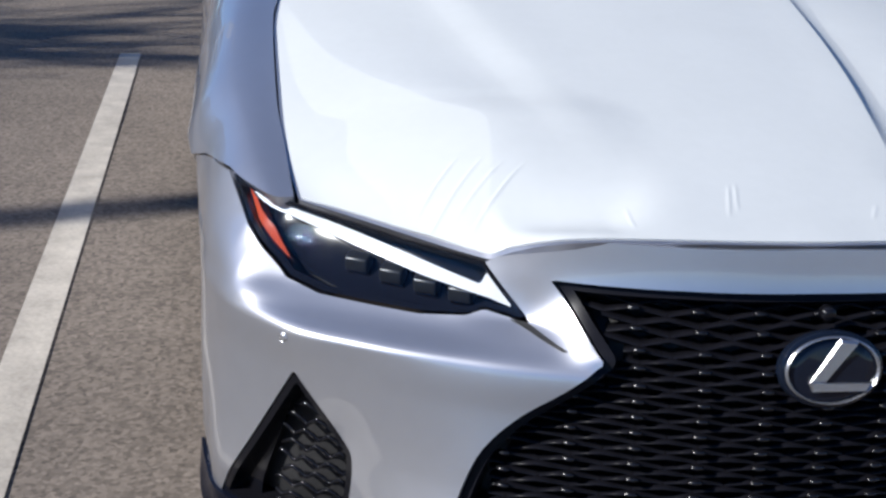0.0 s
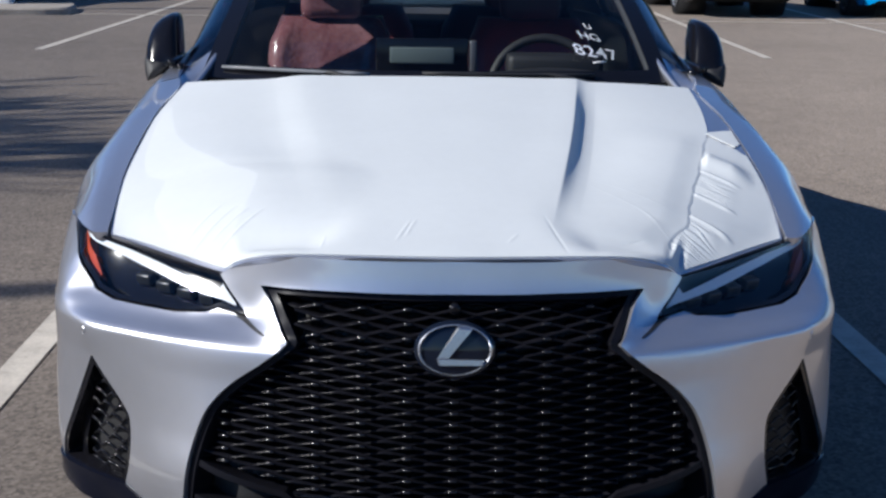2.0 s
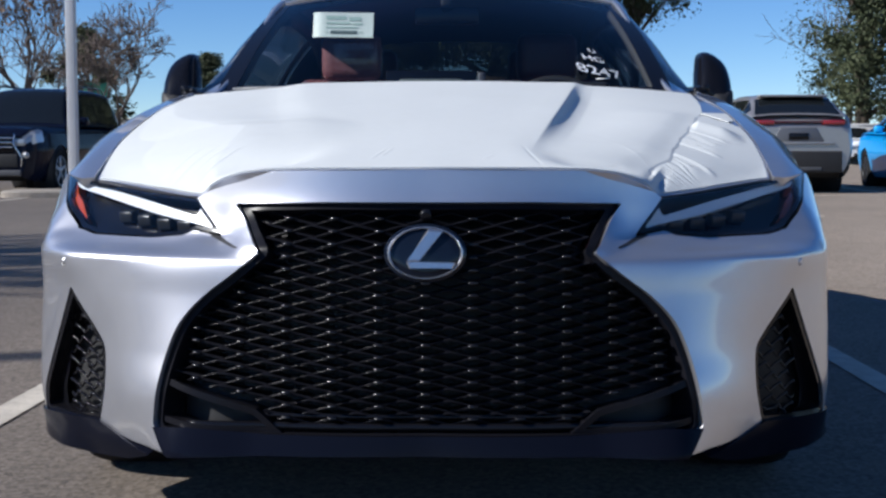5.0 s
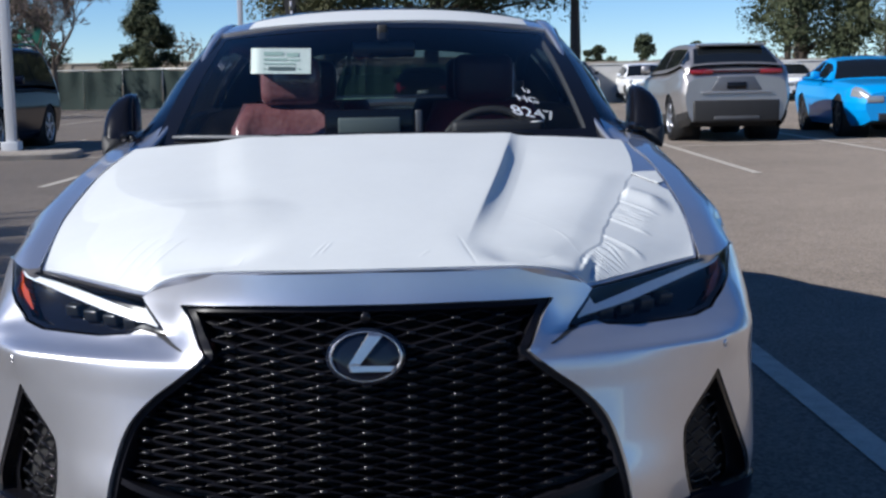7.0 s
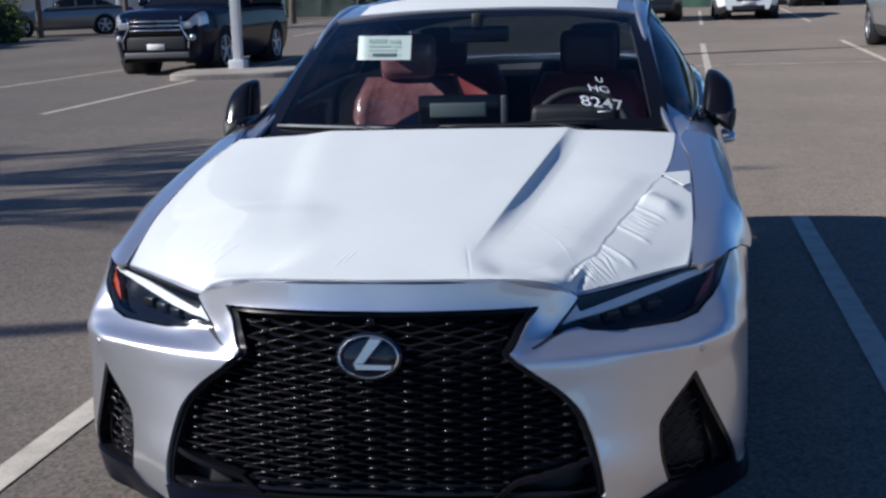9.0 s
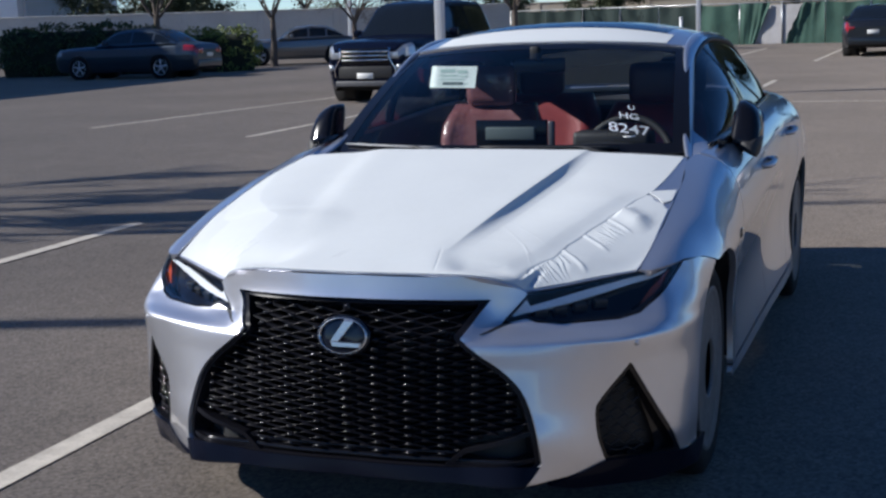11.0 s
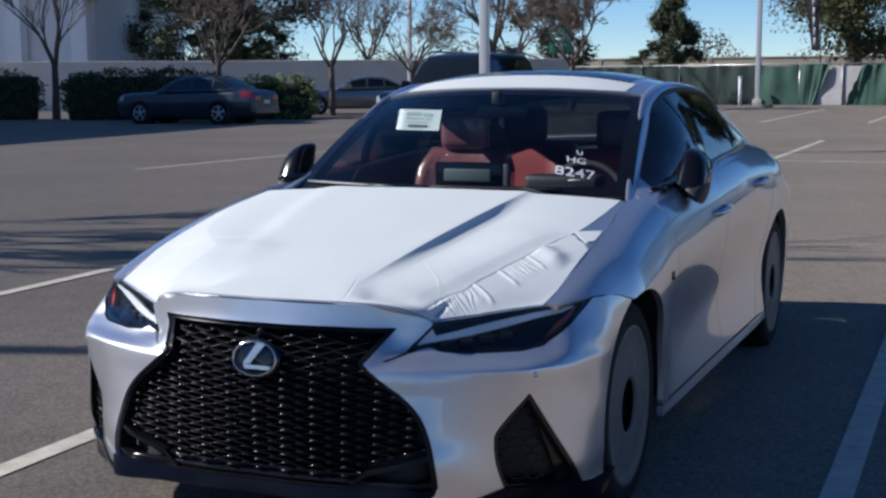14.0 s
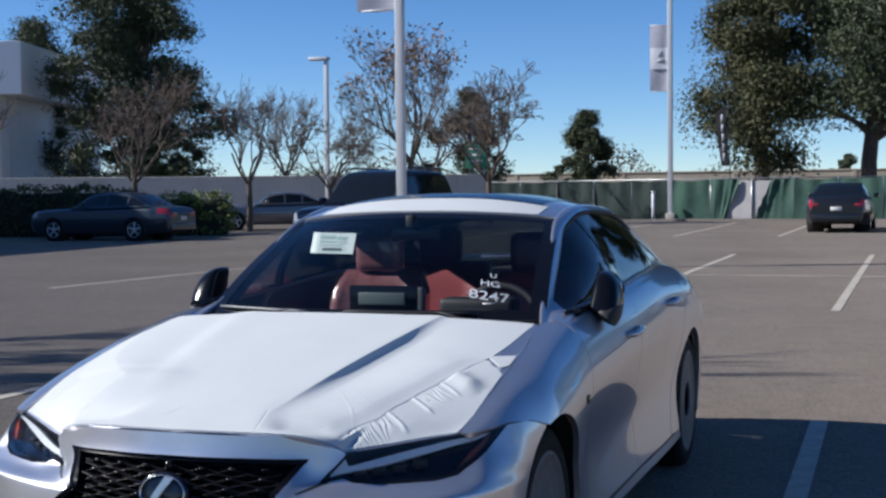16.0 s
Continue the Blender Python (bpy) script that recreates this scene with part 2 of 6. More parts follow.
def rounded(points, steps=6):
    """A smooth line through points (Catmull-Rom)."""
    P = [np.array(p, float) for p in points]
    out = []
    for i in range(len(P) - 1):
        a, b, c, d = P[max(i - 1, 0)], P[i], P[i + 1], P[min(i + 2, len(P) - 1)]
        for k in range(steps):
            t = k / steps
            out.append(0.5 * (2 * b + (c - a) * t + (2 * a - 5 * b + 4 * c - d) * t * t + (3 * b - a - 3 * c + d) * t ** 3))
    out.append(P[-1])
    return out


def smooth_step(a, b, x):
    t = np.clip((x - a) / (b - a), 0, 1)
    return t * t * (3 - 2 * t)


# ---- the silver sedan: surfaces --------------------------------------------
AXIS_Y = 0.9  # the front is drawn round an upright axis over the front wheels
SECTIONS = [  # height, then half of the plan at that height from the nose to the wheel
    (0.150, [(0, .05), (.3, .055), (.45, .075), (.56, .15), (.68, .26), (.80, .36), (.87, .48), (.90, .62), (.905, .9)]),
    (0.215, [(0, .022), (.32, .03), (.49, .05), (.57, .12), (.677, .225), (.848, .41), (.872, .53), (.882, .66), (.888, .9)]),
    (0.300, [(0, .012), (.32, .03), (.50, .062), (.58, .12), (.67, .21), (.78, .295), (.848, .385), (.877, .5), (.886, .66), (.892, .9)]),
    (0.400, [(0, .005), (.32, .035), (.50, .085), (.60, .15), (.66, .198), (.76, .275), (.84, .375), (.878, .5), (.888, .66), (.894, .9)]),
    (0.505, [(0, 0), (.30, .04), (.5, .105), (.65, .185), (.742, .252), (.82, .345), (.872, .48), (.888, .66), (.895, .9)]),
    (0.575, [(0, .005), (.321, .052), (.5, .115), (.66, .19), (.76, .258), (.825, .345), (.870, .47), (.888, .65), (.896, .9)]),
    (0.583, [(0, .011), (.321, .058), (.5, .122), (.66, .197), (.76, .264), (.825, .350), (.869, .472), (.888, .652), (.896, .9)]),
    (0.600, [(0, .02), (.321, .062), (.40, .11), (.5, .165), (.66, .245), (.760, .306), (.820, .357), (.866, .482), (.889, .665), (.897, .9)]),
    (0.625, [(0, .04), (.33, .09), (.413, .165), (.5, .2), (.66, .285), (.758, .350), (.824, .395), (.866, .505), (.889, .68), (.897, .9)]),
    (0.690, [(0, .085), (.25, .11), (.383, .163), (.466, .214), (.6, .30), (.730, .392), (.806, .452), (.855, .552), (.884, .695), (.894, .9)]),
    (0.760, [(0, .098), (.25, .122), (.383, .172), (.466, .228), (.6, .322), (.729, .417), (.79, .497), (.832, .570), (.866, .71), (.880, .9)]),
]
ANGLES = np.linspace(0, math.pi / 2, 420)
HEIGHTS = np.linspace(0.15, 0.760, 360)


def front_table():
    rows = []
    for z, plan in SECTIONS:
        p = np.array(plan)
        rows.append(pchip(np.arctan2(p[:, 0], AXIS_Y - p[:, 1]), np.hypot(p[:, 0], AXIS_Y - p[:, 1]))(ANGLES))
    return pchip([z for z, _ in SECTIONS], rows)(HEIGHTS)


FRONT = front_table()


def front_radius(a, z):
    i = np.clip((np.sqrt(a * a + .0016) - ANGLES[0]) / (ANGLES[1] - ANGLES[0]), 0, len(ANGLES) - 1.001)
    j = np.clip((z - HEIGHTS[0]) / (HEIGHTS[1] - HEIGHTS[0]), 0, len(HEIGHTS) - 1.001)
    i0, j0 = i.astype(int), j.astype(int)
    fi, fj = i - i0, j - j0
    return ((FRONT[j0, i0] * (1 - fi) + FRONT[j0, i0 + 1] * fi) * (1 - fj)
            + (FRONT[j0 + 1, i0] * (1 - fi) + FRONT[j0 + 1, i0 + 1] * fi) * fj)


def front_pos(back=0.0):
    def pos(a, z):
        r = front_radius(a, z) - back
        return r * np.sin(a), AXIS_Y - r * np.cos(a), z
    return pos


def angle_at_x(x, z):
    a = np.linspace(0, math.pi / 2, 500)
    xs = front_pos()(a, np.full_like(a, z))[0]
    return math.copysign(float(np.interp(abs(x), np.maximum.accumulate(xs), a)), x)


def angle_at_y(y, z):
    a = np.linspace(0, math.pi / 2, 500)
    return float(np.interp(y, np.maximum.accumulate(front_pos()(a, np.full_like(a, z))[1]), a))


def outline(points):
    """Half outlines on the front: (x, z), or (None, z, y) where the flank is reached."""
    return [((angle_at_x(p[0], p[1]) if p[0] is not None else angle_at_y(p[2], p[1])) * 0.93, p[1]) for p in points]


def on_front(poly, shrink=0.0):
    def keep(a, z):
        return inside(poly, np.abs(a) * 0.93, z) - shrink
    return keep


def front_point(x, z, out=0.0):
    a = angle_at_x(x, z)
    return Vector([float(c) for c in front_pos(-out)(np.array(a), np.array(z))])


GRILLE = outline([(-.12, .690), (.2, .690), (.383, .685)] + [tuple(p) for p in rounded([(.321, .596), (.375, .552), (.435, .507), (.482, .455), (.510, .39), (.528, .32), (.535, .258)], 4)]
                 + [(.492, .203), (.45, .14), (-.12, .14)])
LAMP = outline([(.833, .737), (.729, .722), (.60, .705), (.470, .692), (.412, .621), (.470, .632), (.495, .622), (.56, .616), (.70, .618), (.748, .628), (.775, .652)])
FOG = outline([(.742, .512)] + [tuple(p) for p in rounded([(.700, .458), (.668, .415), (.656, .385), (.660, .31), (.677, .236)], 4)] + [(.850, .222), (.806, .36)])
BODY_FRONT = outline([(-.12, .753), (.30, .749), (.36, .743), (.40, .733), (.435, .717), (.467, .694), (.60, .68), (.75, .69), (.80, .70), (.835, .736),
                      (None, .733, .64), (None, .722, .70), (None, .70, .78), (None, .66, .88), (None, .20, .88), (None, .19, .62), (.852, .215), (.677, .232), (.60, .214), (.490, .203), (.30, .30), (-.12, .30)])
ARCH_F, ARCH_R, ARCH = (0.895, 0.338), (3.695, 0.338), 0.374


def bumper_keep(a, z):
    x, y, _ = front_pos()(np.abs(a), z)
    k = np.minimum(inside(BODY_FRONT, np.abs(a) * 0.93, z), -inside(GRILLE, np.abs(a) * 0.93, z))
    k = np.minimum(k, -inside(LAMP, np.abs(a) * 0.93, z) - 0.0025)
    k = np.minimum(k, -inside(FOG, np.abs(a) * 0.93, z))
    return np.minimum(k, np.where(x > 0.6, np.hypot(y - ARCH_F[0], z - ARCH_F[1]) - ARCH, 1.0))


FA, FZ = np.linspace(-math.pi / 2, math.pi / 2, 471), np.linspace(0.15, 0.760, 111)
HA = np.linspace(0, math.pi / 2, 260)

# hood: a dome that falls to the fenders, with a raised middle between two creases
hood_mid = pchip([0.0, .10, .20, .33, .50, .70, .90, 1.10, 1.32, 1.42], [.71, .752, .776, .807, .847, .889, .925, .957, .988, .999])
hood_rim = pchip([0.0, .216, .411, .70, .90, 1.10, 1.32, 1.42], [.64, .694, .727, .815, .862, .903, .942, .957])
hood_side = pchip([0.0, .10, .216, .30, .411, .70, 1.0, 1.27, 1.40], [.28, .36, .466, .590, .731, .752, .750, .727, .715])
hood_nose = pchip([0, .30, .37, .42, .467, .60, .729, .80], [.103, .133, .150, .175, .218, .318, .412, .47])


hood_lip = pchip([0, .30, .36, .40, .435, .467, .60, .729, .80], [.753, .749, .743, .733, .717, .695, .709, .7265, .735])


def hood_height(x, y):
    x = np.sqrt(x * x + .0025)
    nose = hood_nose(x)
    lack = hood_lip(x) - hood_dome(x, nose)
    return hood_dome(x, y) + lack * np.exp(-(np.maximum(y - nose, 0) / (.16 - .10 * smooth_step(.16, .30, x))) ** 2)


hood_crease = pchip([.0, .2, .33, .5, .75, 1.04, 1.27, 1.42], [.16, .20, .225, .259, .305, .349, .378, .39])


def hood_groove(d, y):
    """How far the hood drops outside its crease."""
    deep = .021 * smooth_step(.20, .72, y) * (1 - .80 * smooth_step(.98, 1.27, y))
    return deep * (1 - np.exp(-np.maximum(d, 0) / .019)) * np.exp(-np.maximum(d - .05, 0) / .17)


def hood_bead(d, y):
    """The raised line along the crease."""
    return .003 * smooth_step(.2, .6, y) * np.exp(-(d / np.where(d < 0, .07, .016)) ** 2)


def hood_dome(x, y):
    side = np.maximum(hood_side(y), 0.3)
    t = np.clip(x / side, 0, 1.2)
    z = hood_rim(y) + (hood_mid(y) - hood_rim(y)) * (1 - t ** 2.3)
    crease = hood_crease(y)
    d = x - crease
    return z + hood_bead(d, y) - hood_groove(d, y)


def hood_pos(x, y):
    return x, y, hood_height(x, y)


def hood_keep(gap):
    def keep(x, y):
        ax = np.sqrt(x * x + .0025)
        k = np.minimum((y - hood_nose(ax)) * .8 - gap, 1.268 + .085 * (ax / .7) ** 2 - y)
        return np.minimum(k, hood_side(y) - ax - gap)
    return keep


# flank: sections from the hood's shut line, or the window sill, down to the door sill
FLANK = [
    (0.40, [(.735, .727), (.765, .722), (.80, .70), (.86, .62), (.90, .45), (.89, .20)]),
    (0.56, [(.744, .776), (.790, .768), (.836, .738), (.893, .62), (.906, .45), (.895, .20)]),
    (0.72, [(.752, .820), (.810, .805), (.866, .745), (.907, .62), (.912, .45), (.90, .20)]),
    (0.90, [(.751, .863), (.826, .840), (.889, .775), (.916, .66), (.914, .45), (.905, .20)]),
    (1.10, [(.745, .904), (.820, .882), (.885, .80), (.912, .67), (.900, .45), (.892, .20)]),
    (1.30, [(.722, .942), (.805, .920), (.880, .835), (.905, .70), (.880, .47), (.885, .20)]),
    (1.50, [(.755, .962), (.808, .945), (.876, .855), (.900, .72), (.864, .46), (.890, .20)]),
    (2.30, [(.790, .995), (.828, .978), (.884, .880), (.899, .76), (.858, .48), (.902, .20)]),
    (3.10, [(.785, 1.035), (.832, 1.012), (.892, .910), (.902, .80), (.868, .50), (.915, .20)]),
    (3.70, [(.735, 1.045), (.812, 1.015), (.903, .900), (.922, .72), (.918, .50), (.905, .20)]),
    (4.15, [(.675, 1.025), (.770, .985), (.868, .885), (.910, .72), (.900, .50), (.885, .22)]),
    (4.50, [(.615, .990), (.695, .960), (.785, .865), (.845, .72), (.845, .50), (.810, .26)]),
    (4.68, [(.500, .975), (.560, .950), (.650, .860), (.720, .72), (.725, .50), (.690, .30)]),
]
FLANK_Y = np.linspace(.40, 4.68, 700)
FLANK_V = np.linspace(0, 1, 160)
FLANK_T = pchip(np.linspace(0, 1, 6), pchip([y for y, _ in FLANK], [s for _, s in FLANK])(FLANK_Y).transpose(1, 0, 2))(FLANK_V)


def flank_pos(v, y):
    i = np.clip(v * (len(FLANK_V) - 1), 0, len(FLANK_V) - 1.001)
    j = np.clip((y - .40) / (4.28) * (len(FLANK_Y) - 1), 0, len(FLANK_Y) - 1.001)
    i0, j0 = i.astype(int), j.astype(int)
    fi, fj = (i - i0)[..., None], (j - j0)[..., None]
    p = ((FLANK_T[i0, j0] * (1 - fj) + FLANK_T[i0, j0 + 1] * fj) * (1 - fi) + (FLANK_T[i0 + 1, j0] * (1 - fj) + FLANK_T[i0 + 1, j0 + 1] * fj) * fi)
    return p[..., 0], y, p[..., 1]


def flank_x(y, z):
    v = np.linspace(0, 1, 300)
    x, _, zz = flank_pos(v, np.full_like(v, y))
    return float(np.interp(-z, -zz, x))


def flank_keep(poly, gap=0.002):
    def keep(v, y):
        x, _, z = flank_pos(v, y)
        k = inside(poly, y, z) - gap
        for cy, cz in (ARCH_F, ARCH_R):
            k = np.minimum(k, np.hypot(y - cy, z - cz) - ARCH)
        return k
    return keep


# glasshouse
def screen_pos(s, t):
    """s across (-1 to 1), t from the cowl (0) to the roof (1)."""
    q = np.abs(s) ** 2
    bx, by, bz = .667 * s, 1.385 + .145 * q, .945 + 0 * q
    tx, ty, tz = .562 * s, 2.060 + .140 * q, 1.332 - .030 * q
    bow = 4 * t * (1 - t)
    return bx + (tx - bx) * t, by + (ty - by) * t - .012 * bow, bz + (tz - bz) * t + .024 * bow


roof_mid = pchip([2.0, 2.05, 2.25, 2.6, 3.0, 3.4, 3.7, 4.15], [1.325, 1.334, 1.374, 1.413, 1.412, 1.350, 1.24, 1.055])
rail_x = pchip([1.18, 1.36, 1.60, 1.90, 2.2, 2.6, 3.1, 3.5, 3.8, 4.15], [.775, .724, .664, .616, .582, .584, .580, .588, .605, .635])
rail_z = pchip([1.18, 1.36, 1.60, 1.90, 2.2, 2.6, 3.1, 3.5, 3.8, 4.15], [.835, .900, .992, 1.158, 1.302, 1.343, 1.325, 1.245, 1.150, 1.030])


def roof_pos(s, y):
    q = np.abs(s) ** 2.4
    front = 2.060 + .140 * np.abs(s) ** 2
    w = rail_x(np.maximum(y, front))
    edge = rail_z(y) + .004
    return w * s, y, roof_mid(y) + (edge - roof_mid(y)) * q


# ---- the silver sedan: parts -----------------------------------------------
sedan = thing("sedan", "new silver sedan with black mesh grille, parked in a marked bay", "car")
bumper = part("front_bumper", skin(front_pos(), FA, FZ, bumper_keep, 0.014), SILVER, sedan, "silver painted front bumper with sharp creases")
for s in (1, -1):
    p = front_point(.758, .562, .0005)
    a0 = angle_at_x(.758, .562)
    e = [Vector([float(c) for c in front_pos()(np.array(a0 + da), np.array(.562 + dz))]) for da, dz in ((0, 0), (.01, 0), (0, .01))]
    n = (e[1] - e[0]).cross(e[2] - e[0]).normalized()
    bm = bm_lathe([(-.004, .0095), (.0000, .0094), (.0001, .0086), (-.0008, .0084), (-.0008, .0078), (.0002, .0076), (.0003, .001)], "z", 20)
    bmesh.ops.transform(bm, matrix=Matrix.Translation(p) @ n.to_track_quat("Z", "Y").to_matrix().to_4x4(), verts=bm.verts)
    if s < 0:
        bmesh.ops.scale(bm, vec=(-1, 1, 1), verts=bm.verts)
        bmesh.ops.reverse_faces(bm, faces=bm.faces[:])
    part("parking_sensor", bm, SILVER, bumper, "small round parking sensor")
part("underside", bm_box((-.80, .5, .19), (.80, 4.45, .23), .01), MATT_BLACK, sedan)
part("engine_bay_floor", bm_box((-.55, .24, .2), (.55, .6, .60), .02), MATT_BLACK, sedan, "dark radiator package behind the grille")

# black lower lip and the chins under the side vents
LIP = outline([(-.12, .252), (.30, .252), (.46, .262), (.531, .254), (.488, .204), (.30, .213), (-.12, .216)])


def lip_pos(a, z):
    """The lip slants forward towards its lower edge."""
    r = front_radius(a, z) + .004 + .3 * (.262 - z)
    return r * np.sin(a), AXIS_Y - r * np.cos(a), z


part("front_lip", skin(lip_pos, np.linspace(-.75, .75, 190), np.linspace(.17, .28, 30), on_front(LIP), .05), NAVY_BLACK, bumper, "gloss black lower lip")
CHIN = outline([(.545, .192), (.60, .210), (.677, .239), (.76, .234), (.852, .226), (.880, .212), (.878, .162), (.70, .157), (.60, .170)])
chin = skin(front_pos(-.006), np.linspace(.4, 1.4, 150), np.linspace(.15, .26, 30), on_front(CHIN), .05)
part("side_chin", chin, NAVY_BLACK, bumper, "gloss black chin under the side vent")
part("side_chin", mirrored(chin), NAVY_BLACK, bumper, "gloss black chin under the side vent")

# grille: rim, woven bars, backing, lower ducts
grille = part("grille", skin(front_pos(.012), np.linspace(-.8, .8, 300), FZ, lambda a, z: np.minimum(inside(GRILLE, np.abs(a) * .93, z), np.minimum(z - .225, .014 - inside(GRILLE, np.abs(a) * .93, z) * np.where(z > .25, 1, 0))), .05), MESH_BLACK, sedan, "gloss black spindle grille with a woven mesh")
part("grille_backing", skin(front_pos(.075), np.linspace(-.8, .8, 60), np.linspace(.2, .70, 40), on_front(GRILLE)), MATT_BLACK, grille)
DUCT = outline([(.285, .250), (.335, .292), (.515, .345), (.529, .268), (.46, .258)])
PITCH, WIDE = 0.0118, 0.092


STUDS = []


def mesh_bar(n):
    z0 = .698 - n * PITCH
    runs, run = [], []
    for k, x in enumerate(np.arange(-24, 25) * (WIDE / 4)):
        ph = ((k - 24) + (2 if n % 2 else 0)) % 4
        zz = z0 + (PITCH * .5) * (1 if ph == 0 else -1 if ph == 2 else 0)
        a = angle_at_x(x, min(max(zz, .171), .744))
        room = float(inside(GRILLE, np.array(abs(a) * .93), np.array(zz)))
        duct = float(inside(DUCT, np.array(abs(a) * .93), np.array(zz)))
        fwd = .010 if ph == 0 else -.004 if ph == 2 else .002
        if room > .008 and duct < -.004 and zz > .262:
            run.append((a, zz, fwd))
        elif run:
            runs.append(run)
            run = []
    if run:
        runs.append(run)
    verts, faces = [], []
    for run in runs:
        if len(run) < 2:
            continue
        base = len(verts)
        for a, zz, fwd in run:
            r = float(front_radius(np.array(a), np.array(zz))) - .034 + fwd
            for dr, dz in ((0, .0005), (-.001, -.0017), (-.030, -.0026), (-.030, .0020), (-.004, .0020)):
                verts.append(((r + dr) * math.sin(a), AXIS_Y - (r + dr) * math.cos(a), zz + dz))
        for a, zz, fwd in run:
            if fwd > .009 and n % 2 == 0:
                r = float(front_radius(np.array(a), np.array(zz))) - .024
                STUDS.append((r * math.sin(a), AXIS_Y - r * math.cos(a), zz + .001, -a))
        for i in range(len(run) - 1):
            for k in range(5):
                p, q = base + 5 * i + k, base + 5 * i + (k + 1) % 5
                faces.append((p, q, q + 5, p + 5))
    return verts, faces


for n in range(38):
    bar = mesh_bar(n)
    if bar[1]:
        part("mesh_bar", bar, MESH_BLACK, grille)
# Small beads added at every other row's front nodes to make the glints.
bm = bmesh.new()
bmesh.ops.create_uvsphere(bm, u_segments=8, v_segments=5, radius=1)
bmesh.ops.scale(bm, vec=(.0115, .0062, .0037), verts=bm.verts)
first = None
for x, y, z, turn in STUDS:
    if first is None:
        first = part("mesh_stud", bm, GLINT_BLACK, grille)
        stud = first
    else:
        stud = new("mesh_stud", first.data)
        stud.parent = grille
    stud.matrix_basis = pose(x, y, z, 0, 0, -math.degrees(turn))
for s in (1, -1):
    duct = skin(front_pos(.016), np.linspace(.2, .8, 120), np.linspace(.22, .37, 50), lambda a, z: np.minimum(inside(DUCT, a * .93, z) + .004, .008 - inside(DUCT, a * .93, z)), .05)
    part("duct_frame", duct if s > 0 else mirrored(duct), MESH_BLACK, grille, "black frame of a lower air duct")
part("lower_bar", bm_tube([front_point(x, .262, -.03) for x in np.linspace(-.50, .50, 25)], .008, 8), GLOSS_BLACK, grille)
part("lower_bar", bm_tube([front_point(x, .282, -.035) for x in np.linspace(-.33, .33, 21)], .005, 8), GLOSS_BLACK, grille)
bm = bm_lathe([(-.014, .011), (0, .011), (.004, .008), (.0045, .006)], "z", 20)
bmesh.ops.transform(bm, matrix=Matrix.Translation((0, .060, .666)) @ Matrix.Rotation(radians(98), 4, "X"), verts=bm.verts)
part("front_camera", bm, GLOSS_BLACK, grille, "tiny round camera lens")


def oval(rx, rz, depth, hole=0.0, rounding=.003):
    """An oval plate, or a ring when a hole is given, facing -y."""
    prof = [(1, 0), (1, -depth + rounding), (1 - rounding / rx, -depth)]
    prof += [(hole + rounding / rx, -depth), (hole, -depth + rounding), (hole, 0)] if hole else [(.6, -depth - .002), (.02, -depth - .004)]
    verts, faces, m = [], [], 64
    for f, y in prof:
        for k in range(m):
            verts.append((rx * f * math.cos(TAU * k / m), y, rz * f * math.sin(TAU * k / m)))
    for i in range(len(prof) - 1):
        for k in range(m):
            faces.append((i * m + k, i * m + (k + 1) % m, (i + 1) * m + (k + 1) % m, (i + 1) * m + k))
    return verts, faces


def slab(points, depth):
    """A flat bar of given outline (x, z) facing -y, with a chamfer."""
    c = np.mean(points, axis=0)
    n = len(points)
    verts = [(x, 0, z) for x, z in points] + [(x, -depth * .6, z) for x, z in points]
    verts += [(c[0] + (x - c[0]) * .93, -depth, c[1] + (z - c[1]) * .85) for x, z in points]
    faces = [(k, (k + 1) % n, n + (k + 1) % n, n + k) for k in range(n)] + [(n + k, n + (k + 1) % n, 2 * n + (k + 1) % n, 2 * n + k) for k in range(n)]
    return verts, faces + [tuple(range(2 * n, 3 * n))]


emblem = part("emblem", oval(.078, .056, .016), EMBLEM_BLACK, sedan, "black oval emblem with a chrome rim")
emblem.matrix_basis = pose(0, .042, .594, -9, 0, 0)
for data in (oval(.0715, .050, .005, .925), slab([(.006, .046), (.034, .043), (-.012, -.018), (-.036, -.019)], .007), slab([(-.036, -.016), (-.030, -.030), (.052, -.030), (.058, -.018)], .007)):
    ob = part("emblem_trim", data, SATIN, emblem, smooth=False)
    ob.location = (0, -.0165, 0)

# headlamps
STRIP = outline([(.829, .7345), (.70, .706), (.58, .681), (.480, .657), (.466, .684), (.452, .685), (.442, .656), (.420, .627), (.47, .641), (.56, .656), (.68, .683), (.80, .7135)])
REFLECTOR = outline([(.755, .641), (.780, .680), (.807, .710), (.818, .720), (.806, .69), (.776, .650)])
lamp_pieces = {
    "lamp_housing": (skin(front_pos(.045), HA, FZ, on_front(LAMP, -.004)), GLOSS_BLACK),
    "lamp_rim": (skin(front_pos(.004), HA, FZ, lambda a, z: np.minimum(inside(LAMP, a * .93, z), .007 - inside(LAMP, a * .93, z)), .045), GLOSS_BLACK),
    "light_guide": (skin(front_pos(.014), HA, np.linspace(.6, .745, 70), on_front(STRIP), .016), WHITE_LENS),
    "amber_reflector": (skin(front_pos(.018), HA, np.linspace(.6, .745, 70), on_front(REFLECTOR), .02), AMBER),
    "lamp_lens": (skin(front_pos(.001), HA, FZ, on_front(LAMP, .001)), LENS_GLASS),
}
